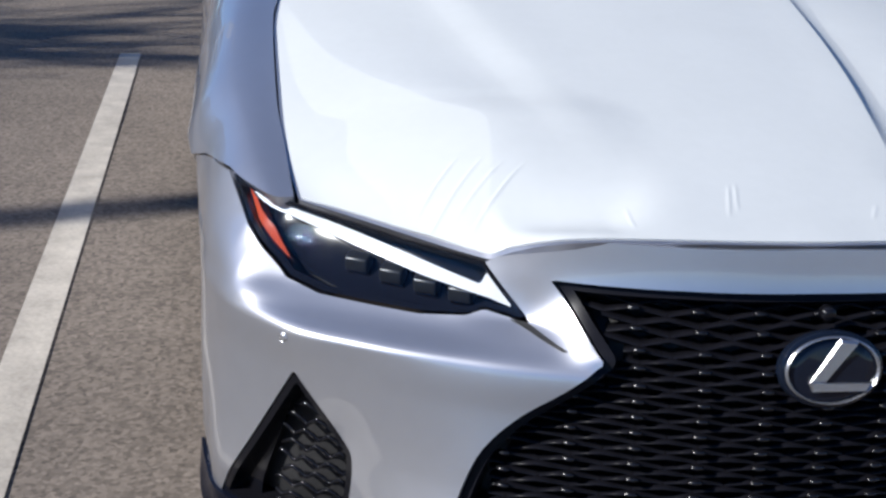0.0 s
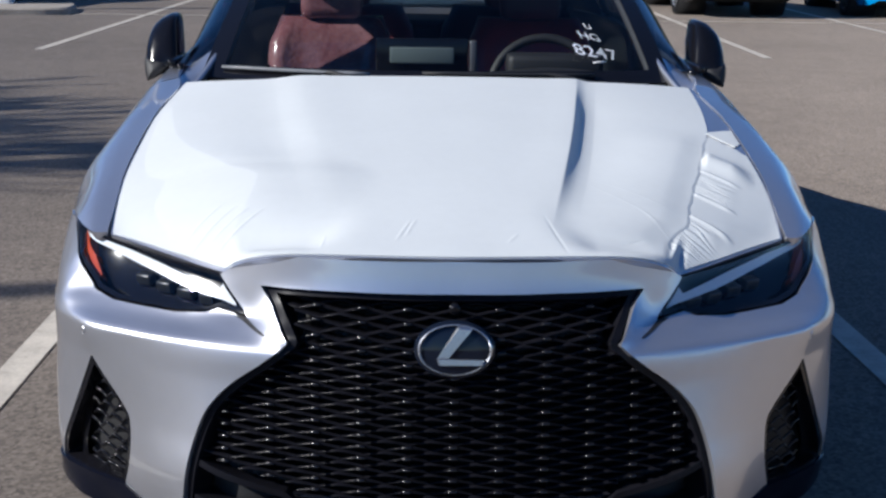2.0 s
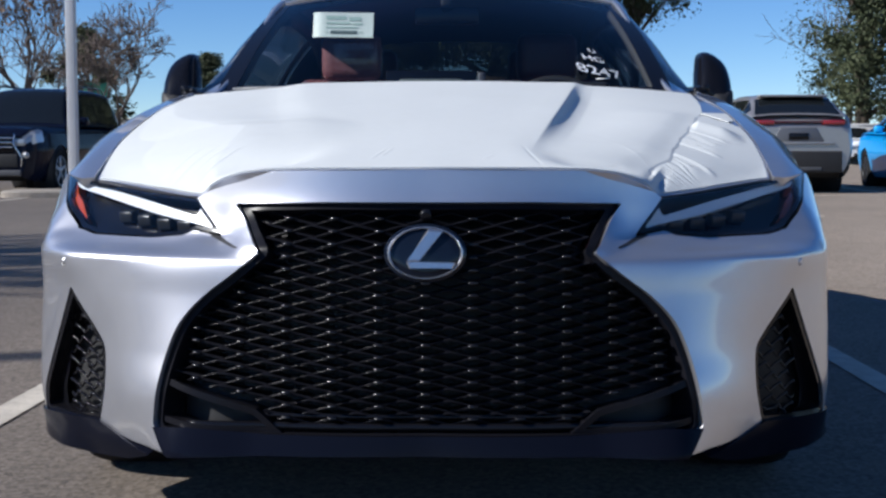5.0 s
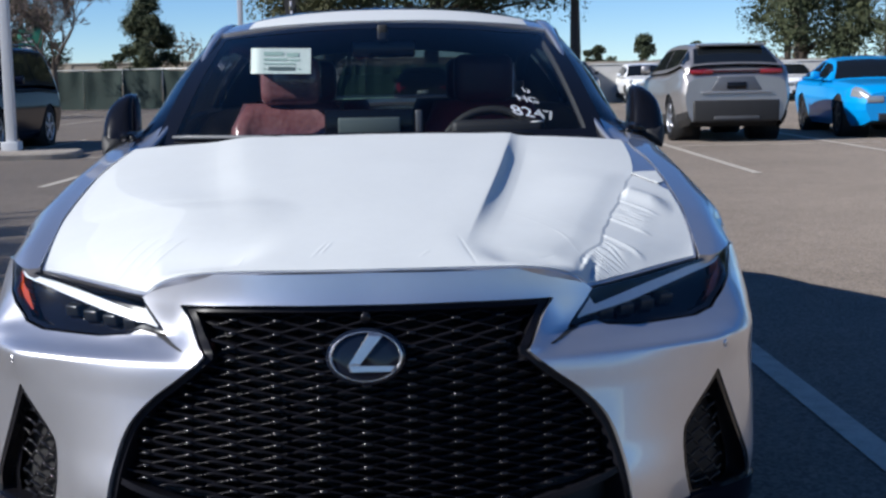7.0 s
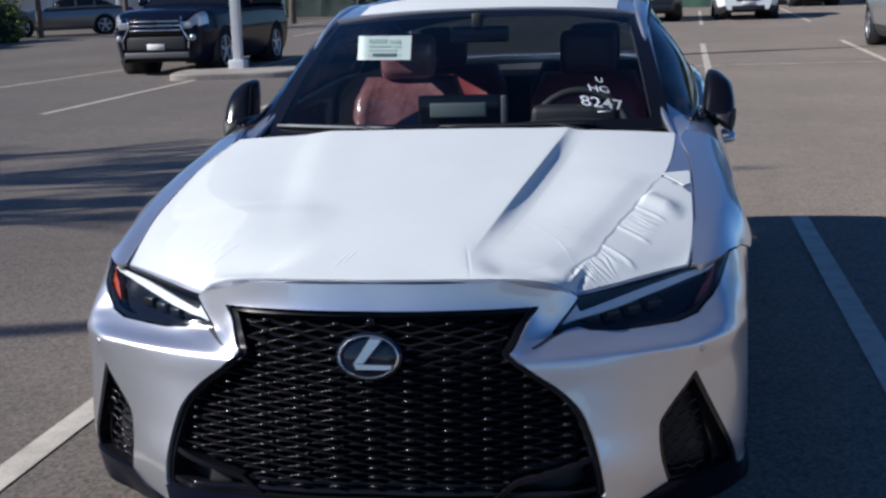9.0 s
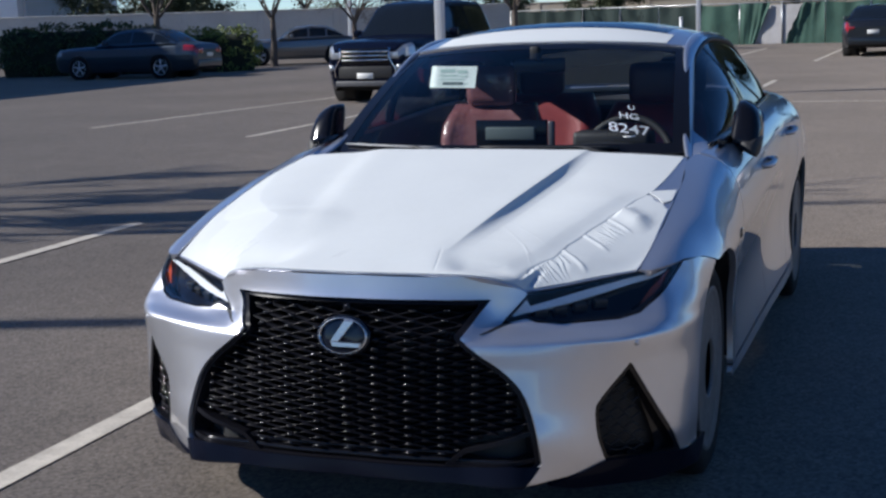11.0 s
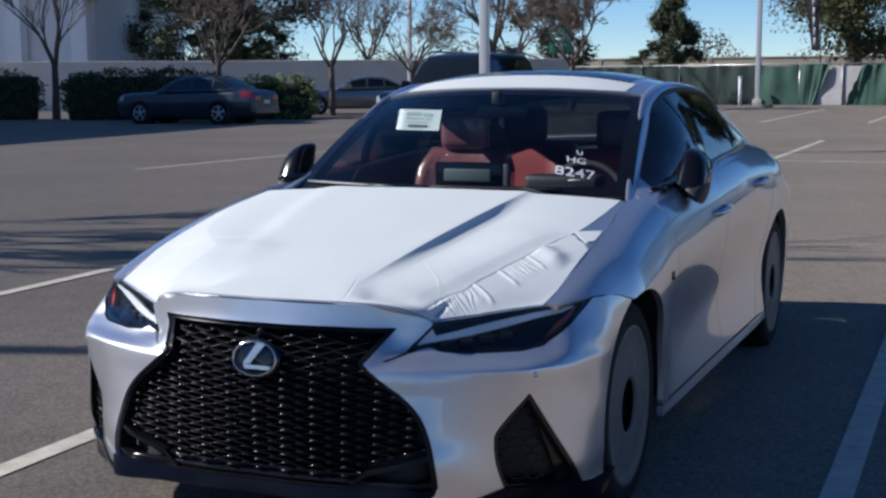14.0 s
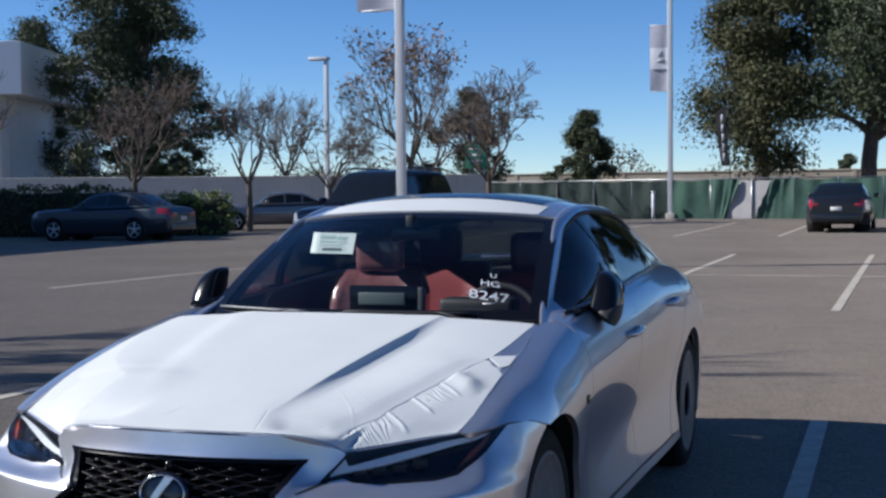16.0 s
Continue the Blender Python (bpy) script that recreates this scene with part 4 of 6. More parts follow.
def writing(name, text, size, where, material, parent, label="", bold=0.0):
    cu = bpy.data.curves.new(name, "FONT")
    cu.body, cu.size, cu.align_x, cu.extrude, cu.offset = text, size, "CENTER", .0002, bold
    cu.materials.append(material)
    ob = new(name, cu)
    ob.matrix_basis = where
    ob.parent = parent
    return tagged(ob, label) if label else ob


for text, s, t, size in (("U", .727, .330, .040), ("HG", .720, .258, .054), ("8247", .730, .150, .078)):
    writing("marker_writing", text, size, on_screen(s, t, .002) @ Matrix.Rotation(radians(2), 4, "Z") @ Matrix.Shear("XY", 4, (.38, 0)), MARKER, screen, "white hand-painted marker writing", .0002)
part("marker_stroke", bm_box((-.025, -.002, 0), (.02, .002, .0004)), MARKER, screen).matrix_basis = on_screen(.735, .125, .002) @ Matrix.Rotation(radians(4), 4, "Z")


# ---- loose things on the sedan ---------------------------------------------
FOLDS = [  # x, y, direction, length, height
    (-.52, .36, 50, .10, .0026), (-.50, .33, 48, .14, .0026), (-.46, .33, 44, .10, .0022), (-.435, .31, 46, .12, .0026), (-.26, .20, 86, .06, .002), (-.10, .23, 72, .08, .0022), (-.085, .24, 74, .07, .002),
    (.209, .222, 101, .15, -.0022), (.12, .20, 60, .04, .0018), (.37, .252, 27, .05, -.0022), (.41, .47, -44, .20, .0008), (.39, .41, -54, .26, .0009), (.44, .33, -62, .12, .001)]
# the film's slack edge: where it runs, from the front corner back along one side
crumple = pchip([.20, .24, .27, .315, .36, .48, .64, .77, .87, .97, 1.15, 1.30], [.470, .462, .450, .467, .500, .533, .583, .620, .648, .674, .694, .702])
# a slack bubble on the other side: its scalloped outer edge and its soft inner one
scallop = pchip([.20, .32, .352, .413, .50, .59, .645, .79, 1.067, 1.3], [-.55, -.587, -.594, -.624, -.647, -.640, -.690, -.719, -.730, -.735])
bubble = pchip([.20, .243, .373, .497, .62, .74, .855, 1.056, 1.3], [-.47, -.463, -.434, -.421, -.516, -.602, -.654, -.700, -.733])


def film_height(x, y):
    z = hood_height(x, y) + .0022
    # the film spans the hollow beside one crease
    d = np.sqrt(x * x + .0025) - hood_crease(y)
    soft = smooth_step(.2, .6, y) * (.0035 * np.exp(-(d / .085) ** 2) - .006 * (1 - np.exp(-(np.maximum(d, 0) / .075) ** 2)) * np.exp(-np.maximum(d - .08, 0) / .15))
    z = z + np.where(x < 0, hood_groove(d, y) - hood_bead(d, y) + soft, 0)
    for fx, fy, deg, long, high in FOLDS:
        c, s = math.cos(radians(deg)), math.sin(radians(deg))
        along, off = (x - fx) * c + (y - fy) * s, -(x - fx) * s + (y - fy) * c
        z = z + .6 * high * np.exp(-(off / .0022) ** 2) * np.exp(-(along / (long * .5)) ** 4)
    d = (x - crumple(y)) * .93 + .0016 * np.sin(y * 47) + .0008 * np.sin(y * 113 + 1)
    run = smooth_step(.22, .28, y) * (1 - smooth_step(.80, .95, y))
    # the sheet swells before the slack edge and dips to it, then drops as a low step
    z = z + run * .007 * smooth_step(-.22, -.06, d) * (1 - .62 * smooth_step(-.06, -.001, d)) * (1 - smooth_step(-.001, .006, d))
    # crumpled strip beyond it: fine pleats in two patches, smooth between
    strip = smooth_step(.002, .010, d) * (1 - smooth_step(.070, .105, d)) * run
    along = y + .60 * d
    patch = smooth_step(.25, .27, along) * (1 - smooth_step(.385, .40, along)) + smooth_step(.535, .545, along) * (1 - smooth_step(.635, .65, along))
    saw = (along / .0135 + .55 * np.sin(along * 57) + .3 * np.sin(along * 131 + d * 40)) % 1.0
    pleat = np.where(saw < .72, saw / .72, (1 - saw) / .28)
    z = z + strip * (.0005 + .0034 * patch * (pleat - .35) * (1.05 - np.abs(d - .035) / .08))
    z = z + strip * .004 * (np.exp(-((along - .408) / .006) ** 2) + np.exp(-((along - .528) / .007) ** 2) + .8 * np.exp(-((along - .662) / .006) ** 2))
    # billows where the flap ends
    z = z + .014 * smooth_step(.0, .02, d) * np.exp(-((along - .735) / .040) ** 2) * (1 - smooth_step(.07, .13, d))
    # a sharp pucker at the front corner
    z = z + .007 * np.exp(-((x - .456 - .35 * (y - .25)) / .006) ** 2 - ((y - .262) / .035) ** 2)
    z = z - .004 * np.exp(-((x - .470 - .35 * (y - .25)) / .008) ** 2 - ((y - .262) / .035) ** 2)
    # slack bubble
    wide = np.maximum(bubble(y) - scallop(y), .01)
    rise = np.clip((x - scallop(y)) / wide, 0, 1)
    on = smooth_step(.24, .34, y) * (1 - smooth_step(1.05, 1.2, y))
    z = z + np.where(x < 0, on * .10 * wide * rise * (1 - smooth_step(.0, .28, x - bubble(y))), 0)
    return z


FLAP_TIP = [(.662, .935), (.724, .862), (.760, .92), (.760, 1.0)]


def film_keep(x, y):
    """The film reaches the hood's rim, but for a stretch where its edge is folded away."""
    k = hood_keep(.007)(x, y)
    edge = .925 + .006 * np.sin(x * 160) - 1.06 * (x - .645)
    bare = np.minimum(x - crumple(y) - .002, y - edge)
    return np.minimum(k, -bare)


def flap_keep(x, y):
    return np.minimum(hood_keep(.007)(x, y), np.minimum(inside(FLAP_TIP, x, y), -film_keep(x, y)))


part_film = part("hood_film", skin(lambda x, y: (x, y, film_height(x, y)), np.linspace(-.755, .755, 560), np.r_[np.linspace(.09, .245, 50), np.linspace(.25, .76, 290), np.linspace(.764, 1.365, 170)], film_keep, .0025), FILM)
part("folded_flap", skin(lambda x, y: (x, y, film_height(x, y) + .0015), np.linspace(.64, .77, 70), np.linspace(.84, 1.02, 90), flap_keep, .0025), FILM, part_film, "folded corner of the film")
tagged(part_film, "white protective transport film, creased and rippled, stuck on the hood", "film")
roof_film = part("roof_film", skin(roof_pos, np.linspace(-.80, .86, 50), np.linspace(2.05, 2.40, 24), lambda s, y: np.minimum(roof_front(s, y) - .012, 2.36 - y), .001, lift=.0025), FILM)
tagged(roof_film, "white protective film strip along the roof's front edge", "film")

# sticker behind the windshield, curled at one end
TL, BR = Vector((-.446, 2.011, 1.254)), Vector((-.243, 1.968, 1.168))
sticker = thing("window_sticker", "pale green and white paper sticker hanging behind the windshield", "sticker")
sw, sh = BR.x - TL.x, TL.z - BR.z
lean = Vector((0, (TL.y - BR.y), TL.z - BR.z))
rows = [(TL.x + sw * u, BR.y + lean.y * v + .018 * (max(0, .18 - u) / .18) ** 2, BR.z + lean.z * v - .004 * u) for v in np.linspace(0, 1, 6) for u in np.linspace(0, 1, 22)]
paper = part("paper", (rows, [(22 * i + k, 22 * i + k + 1, 22 * i + 23 + k, 22 * i + 22 + k) for i in range(5) for k in range(21)]), PAPER, sticker)
for u0, u1, v0, v1, m in ((.22, .55, .70, .86, INK), (.60, .80, .66, .82, INK), (.22, .62, .52, .60, INK), (.66, .82, .50, .57, INK), (.22, .75, .36, .42, INK), (.30, .74, .13, .27, DARK_INK), (.22, .26, .17, .22, INK), (.78, .83, .17, .22, INK)):
    v = [(TL.x + sw * u, BR.y + lean.y * w - .002, BR.z + lean.z * w - .004 * u) for u, w in ((u0, v0), (u1, v0), (u1, v1), (u0, v1))]
    part("print_bar", (v, [(0, 1, 2, 3)]), m, sticker, smooth=False)


# ---- the lot ---------------------------------------------------------------
def asphalt_mat():
    m = mat("asphalt", (0.172, 0.144, 0.119), 0.85, vary=0.18, scale=0.35, bump=0.004, bump_scale=55.0)
    nt = m.node_tree
    b = nt.nodes["Principled BSDF"]
    old = b.inputs["Base Color"].links[0].from_socket
    vor = nt.nodes.new("ShaderNodeTexVoronoi")
    vor.inputs["Scale"].default_value = 85
    where = nt.nodes.new("ShaderNodeTexCoord")
    nt.links.new(where.outputs["Object"], vor.inputs["Vector"])
    ramp = nt.nodes.new("ShaderNodeMapRange")
    ramp.inputs["From Min"].default_value, ramp.inputs["From Max"].default_value = 0.0, 1.0
    ramp.inputs["To Min"].default_value, ramp.inputs["To Max"].default_value = 0.55, 1.45
    nt.links.new(vor.outputs["Color"], ramp.inputs["Value"])
    mul = nt.nodes.new("ShaderNodeVectorMath")
    mul.operation = "SCALE"
    nt.links.new(old, mul.inputs[0])
    nt.links.new(ramp.outputs[0], mul.inputs["Scale"])
    nt.links.new(mul.outputs[0], b.inputs["Base Color"])
    b.inputs["Diffuse Roughness"].default_value = 1.0
    b.inputs["Specular IOR Level"].default_value = 0.25
    return m


ASPHALT = asphalt_mat()
LINE_PAINT = mat("line_paint", (0.56, 0.51, 0.43), 0.7, second=(0.32, 0.285, 0.24), scale=9.0, bump=0.002, bump_scale=60)
CONCRETE = mat("concrete", (0.42, 0.39, 0.35), 0.8, vary=0.15, scale=2.5, bump=0.002, bump_scale=40)

xs = np.r_[-400, -200, np.linspace(-80, 60, 29), 200, 400]
ys = np.r_[-300, -100, -30, 0, 4.0, np.linspace(10, 130, 25), 300, 800]
gv = [(x, y, ground_z(x, min(y, 160))) for y in ys for x in xs]
nx = len(xs)
ground = part("ground", (gv, [(i * nx + k, i * nx + k + 1, i * nx + nx + k + 1, i * nx + nx + k) for i in range(len(ys) - 1) for k in range(nx - 1)]), ASPHALT, smooth=False)
tagged(ground, "grey-brown worn asphalt of a parking lot", "asphalt", kind="structure")


def stripe(x0, y0, x1, y1, wide=0.105):
    """A painted line on the lot, laid just above the asphalt."""
    a, b = Vector((x0, y0)), Vector((x1, y1))
    side = Vector((-(b - a).y, (b - a).x)).normalized() * wide / 2
    n = max(2, int((b - a).length / 1.5))
    verts, faces = [], []
    for i in range(n + 1):
        p = a.lerp(b, i / n)
        for q in (p - side, p + side):
            verts.append((q.x, q.y, ground_z(q.x, q.y) + .005))
    faces = [(2 * i, 2 * i + 1, 2 * i + 3, 2 * i + 2)[::-1] for i in range(n)]
    return tagged(part("bay_line", (verts, faces), LINE_PAINT, smooth=False), "worn white painted bay line on asphalt", "line", "bay lines", "structure")


for k in range(-4, 4):
    x = -1.32 + 2.76 * k if k < 1 else 1.475 + 2.76 * (k - 1)
    stripe(x, -0.55, x, 5.38 if k < 1 else 5.16)
for k in range(-3, 9):
    x = 1.28 + 2.70 * k
    stripe(x, 12.35, x + .22, 24.5)
stripe(-6.6, 18.0, 24, 18.5)
for k in range(-3, 8):
    x = -3.95 + 2.86 * k
    stripe(x, 34.0, x + .3, 46.5)
stripe(-10.2, 13.75, -9.2, 20.8)


# ---- parked vehicles -------------------------------------------------------
PANE = mat("car_glass", (0.008, 0.010, 0.012), 0.04, spec=0.5)
ALLOY = mat("alloy_rim", (0.55, 0.56, 0.58), 0.3, 0.9)
PLATE = mat("plate_plain", (0.62, 0.62, 0.60), 0.5)
LAMP_CLEAR = mat("lamp_clear", (0.40, 0.42, 0.44), 0.2, 0.5, coat=0.6)


GREY_SKID = mat("dark_skid_grey", (0.10, 0.10, 0.105), 0.5, 0.3, vary=0.1, scale=8)
BLACK_RIM = mat("black_rim", (0.02, 0.02, 0.022), 0.35, 0.4)


def body_paint(name, color, metal=0.5):
    return mat(name, color, 0.35 if metal > .05 else .12, metal, vary=0.04, scale=2.0, coat=0.6 if metal > .05 else .1, coat_rough=0.06)


def vehicle(name, label, at, turn, paint, long, wide, high, base, wheel, over, deck, cowl, roof0, roof1, tail, belt, boot, cladding=None, grille=True, rear_lamps="split", rims=None, tail_end=(.95, .87, .78), screen=.50):
    """A parked vehicle, nose towards -y. over: front overhang; deck: height of the nose; cowl, roof0, roof1, tail: where glass and roof begin and end."""
    car = thing(name, label, "car", at, turn)
    w = wide / 2
    ys = [0, .04 * long, .12 * long, cowl, (roof0 + roof1) / 2, tail, long - .10 * long, long - .02 * long, long]
    plan = pchip(ys, [w * .72, w * .86, w * .96, w, w, w * .985, *(w * f for f in tail_end)])
    top = pchip(ys, [deck - .16, deck - .04, deck, belt - .02, belt, boot + .01, boot, boot - .05, boot - .22])
    low = pchip(ys, [.30, .22, .20, .20, .20, .20, .22, .26, .32])
    rail = pchip([cowl, roof0, roof0 + .4, (roof0 + roof1) / 2, roof1, tail], [belt - .03, high - .06, high - .012, high, high - .035, boot])
    lid = pchip([cowl, roof0, roof1, tail], [w * .86, w * .68, w * .68, w * .80])

    def section(knots, v):
        k = np.stack(knots)
        n = len(knots)
        i = np.clip((v * (n - 1)).astype(int), 0, n - 2)
        t = v * (n - 1) - i
        t = t + .35 * t * (1 - t) * (1 - 2 * t)
        a = np.take_along_axis(k, i[None], 0)[0]
        b = np.take_along_axis(k, i[None] + 1, 0)[0]
        return a + (b - a) * t

    def shell(v, y):
        p, t, l = plan(y), top(y), low(y)
        x = section([0 * p, p * .55, p * .84, p * .95, p, p * .985, p * .93, p * .86], v)
        z = section([t + .02, t + .012, t - .015, t - .08, t - (t - l) * .42, t - (t - l) * .62, l + .10, l], v)
        return x, y, z

    def house(v, y):
        r, p = rail(y), plan(y) * .93
        t = np.minimum(lid(y), p)
        x = section([0 * p, t * .6, t * .92, t, t + (p - t) * .5, p], v)
        b = np.minimum(top(y), r)
        z = section([r + .01, r, r - .02, r - .05 * np.clip((r - b) * 5, 0, 1), b + (r - b) * .45, b - .01], v)
        return x, y, z

    arches = [(over, wheel), (over + base, wheel)]

    def body_keep(v, y):
        x, _, z = shell(v, y)
        k = np.ones_like(y)
        for cy, cz in arches:
            k = np.minimum(k, np.where(x > w * .5, np.hypot(y - cy, z - cz) - wheel * 1.13, 1))
        return k

    full = lambda d: joined(d, mirrored(d))
    part("body", full(skin(shell, np.linspace(0, 1, 43), np.linspace(0, long, 110), body_keep)), paint, car)
    for y, flip in ((0.0, False), (long, True)):
        v = np.linspace(0, 1, 22)
        x, _, z = shell(v, np.full_like(v, y))
        ring = [(a, y, b) for a, b in zip(x, z)] + [(-a, y, b) for a, b in zip(x[::-1], z[::-1])]
        part("tail_panel" if flip else "nose_panel", (ring, [list(range(len(ring)))[::-1] if flip else list(range(len(ring)))]), paint, car, smooth=False)
    part("cabin", full(skin(house, np.linspace(0, 1, 41), np.linspace(cowl, tail, 70))), paint, car)
    a, b = roof0 - .02, cowl + .06
    part("windscreen", full(skin(house, np.linspace(0, .52, 30), np.linspace(b, a, 24), lambda v, y: .50 - v, lift=.004)), PANE, car)
    part("rear_screen", full(skin(house, np.linspace(0, .52, 30), np.linspace(roof1 + (.04 if screen > .45 else .20), tail - .05, 24), lambda v, y: screen - v, lift=.004)), PANE, car)
    gaps = [cowl + .30, (roof0 + roof1) / 2 - .05, roof1 + .10, tail - .18]
    for y0, y1 in zip(gaps, gaps[1:]):
        d = skin(house, np.linspace(.5, 1, 40), np.linspace(y0 + .03, y1 - .03, 26), lambda v, y: np.minimum(v - .64, .955 - v), lift=.004)
        if len(d[1]):
            part("side_window", d, PANE, car)
            part("side_window", mirrored(d), PANE, car)
    if cladding is not None:
        d = skin(shell, np.linspace(.5, 1, 40), np.linspace(0, long, 110), lambda v, y: np.minimum(body_keep(v, y), v - .80), lift=.006)
        part("lower_cladding", d, cladding, car)
        part("lower_cladding", mirrored(d), cladding, car)
    part("chassis", bm_box((-w * .8, .3, .22), (w * .8, long - .25, .45)), MATT_BLACK, car)
    for s in (1, -1):
        for cy, cz in arches:
            tyre = part("wheel", bm_lathe([(-.21, wheel * .66), (-.21, wheel * .93), (-.18, wheel), (-.03, wheel), (0, wheel * .93), (-.004, wheel * .68), (-.03, wheel * .66)], "x", 36), RUBBER, car)
            tyre.matrix_basis = pose(s * (w - .02), cy, cz) @ Matrix.Diagonal((s, 1, 1, 1))
            part("wheel_barrel", bm_lathe([(-.20, wheel * .6), (-.10, wheel * .66), (-.09, .02)], "x", 24), MATT_BLACK, tyre)
            spokes = [as_data(bm_box((-.045, -.026, .03), (-.012, .026, wheel * .66), .006, 1)) for _ in range(5)]
            turned = []
            for k, (v, f) in enumerate(spokes):
                c, q = math.cos(TAU * k / 5), math.sin(TAU * k / 5)
                turned.append((np.stack([v[:, 0], v[:, 1] * c - v[:, 2] * q, v[:, 1] * q + v[:, 2] * c], 1), f))
            part("rim", joined(*turned, as_data(bm_lathe([(-.05, wheel * .685), (-.004, wheel * .685), (-.006, wheel * .63), (-.05, wheel * .63)], "x", 36)), as_data(bm_lathe([(-.05, .07), (-.01, .06), (-.008, .001)], "x", 16))), rims or ALLOY, tyre)
            part("arch_liner", bm_lathe([(-.5 * w, wheel * 1.12), (-.02, wheel * 1.12)], "x", 30), MATT_BLACK, tyre)
        hl = skin(shell, np.linspace(.2, .62, 40), np.linspace(0.0, .42, 30), lambda v, y: np.minimum(np.minimum(v - .34, .47 + .04 * (y > .1) - v), .34 - y), lift=.006)
        part("headlight", hl if s > 0 else mirrored(hl), LAMP_CLEAR, car)
        tl = skin(shell, np.linspace(.2, .7, 40), np.linspace(long - .40, long, 30), lambda v, y: np.minimum(v - .33, .50 - v), lift=.006)
        if rear_lamps != "bar":
            part("tail_lamp", tl if s > 0 else mirrored(tl), RED_LENS, car)
        z = float(top(cowl))
        part("door_mirror", bm_box((s * (w + .06) - .09, cowl + .38, belt + .0), (s * (w + .06) + .07, cowl + .52, belt + .14), .04, 2), paint, car)
        bx = float(plan(long - .01)) * .95
        u0, u1, z0, z1 = (.48, w * .80 / bx, boot - .155, boot - .085) if rear_lamps == "bar" else (.74, .98, boot - .27, boot - .19) if name == "dark_sedan" else (.55, .98, boot - .30, boot - .17)
        part("rear_lamp", bm_box((min(s * bx * u0, s * bx * u1), long - (.30 if rear_lamps == "bar" else .09), z0), (max(s * bx * u0, s * bx * u1), long + .012, z1), .012), RED_LENS, car)
        part("front_lamp", bm_box((min(s * w * .40, s * w * .70), -.012, deck - .33), (max(s * w * .40, s * w * .70), .06, deck - .21), .02), LAMP_CLEAR, car)
    if rear_lamps == "bar":
        part("light_bar", bm_box((-w * .5, long - .03, boot - .125), (w * .5, long + .010, boot - .095), .006), mat("smoked_red_lens", (.06, .006, .01), .15, coat=1.0), car)
    if name == "suv":
        part("grille", bm_box((-w * .50, -.015, deck - .44), (w * .50, .05, deck - .14), .02), GLOSS_BLACK, car, "black grille with chrome slats")
        for k in range(3):
            part("grille_slat", bm_box((-w * .48, -.030, deck - .36 + k * .075), (w * .48, 0, deck - .335 + k * .075), .006, 1), CHROME, car)
        part("air_intake", bm_box((-w * .56, -.014, .44), (w * .56, .05, .66), .02), MATT_BLACK, car)
        part("skid_plate", bm_box((-w * .62, -.03, .30), (w * .62, .06, .40), .02), GREY_SKID, car)
        for s in (1, -1):
            part("grille_surround", bm_tube([(s * w * .52, -.02, deck - .13), (s * w * .50, -.025, deck - .30), (s * w * .64, -.02, .60), (s * w * .62, -.015, .46)], .012, 8), CHROME, car, "chrome stroke beside the grille")
            part("fog_lamp", bm_tube([(s * w * .70, -.012, .64), (s * w * .70, .05, .64)], .055, 16), LAMP_CLEAR, car)
    elif grille:
        part("grille", bm_box((-w * .36, -.015, deck - .46), (w * .36, .05, deck - .20), .02), GLOSS_BLACK, car)
        for k in range(4):
            part("grille_slat", bm_box((-w * .34, -.022, deck - .43 + k * .06), (w * .34, 0, deck - .415 + k * .06), .004, 1), GLOSS_BLACK, car)
        part("air_intake", bm_box((-w * .5, -.012, .30), (w * .5, .05, .42), .02), MATT_BLACK, car)
    part("number_plate", bm_box((-.16, -.028, .44), (.16, -.006, .54), .004, 1), PLATE, car)
    if rear_lamps == "bar":
        # The plate's recess as a flat panel, its shade put into the grey.
        recess = bm_box((-.42, long - .03, boot - .43), (.42, long + .006, boot - .20), .012)
        for v in recess.verts:
            v.co.x *= .70 if v.co.z > boot - .31 else 1
        part("plate_recess", recess, mat("recess_shade_grey", (.16, .16, .17), .4, .5), car, "darker panel drawn for the plate's shallow recess, wider at its foot")
        part("hatch_crease", bm_box((-w * .62, long - .03, boot - .475), (w * .62, long + .03, boot - .44), .012), paint, car)
        for s in (1, -1):
            part("corner_accent", bm_tube([(s * w * .70, long - .02, boot - .22), (s * w * .80, long - .03, boot - .45), (s * w * .84, long - .05, boot - .60)], [.010, .022, .010], 8), paint, car, "raised corner crease")
        part("diffuser", bm_box((-w * .40, long - .02, .34), (w * .40, long + .045, .40), .012), GREY_SKID, car, "bright strip in the dark bumper")
    part("number_plate", bm_box((-.16, long + .004, boot - .40), (.16, long + .02, boot - .29), .004, 1), PLATE if name != "crossover" else GLOSS_BLACK, car)
    part("rear_bumper", bm_box((-w * .76, long - .06, .30), (w * .76, long + .03, .66 if rear_lamps == "bar" else .52), .03), cladding or paint, car)
    return car


def lot(x, y):
    return (x, y, ground_z(x, y))


NAVY = mat("navy_paint", (0.004, 0.006, 0.016), 0.2, vary=0.04, scale=2.0, spec=0.13)
NX_GREY = body_paint("warm_silver_paint", (0.43, 0.41, 0.40), 0.7)
BLUE = body_paint("bright_blue_paint", (0.012, 0.30, 0.72), 0.1)
WHITE = body_paint("white_car_paint", (0.78, 0.79, 0.80), 0.0)
SLATE = body_paint("slate_paint", (0.035, 0.05, 0.07), 0.5)
PEWTER = body_paint("pewter_paint", (0.22, 0.22, 0.22), 0.7)
BLACK = body_paint("black_car_paint", (0.008, 0.009, 0.012), 0.1)
GREY_CLAD = mat("grey_cladding", (0.022, 0.021, 0.021), 0.6, vary=0.1, scale=8)

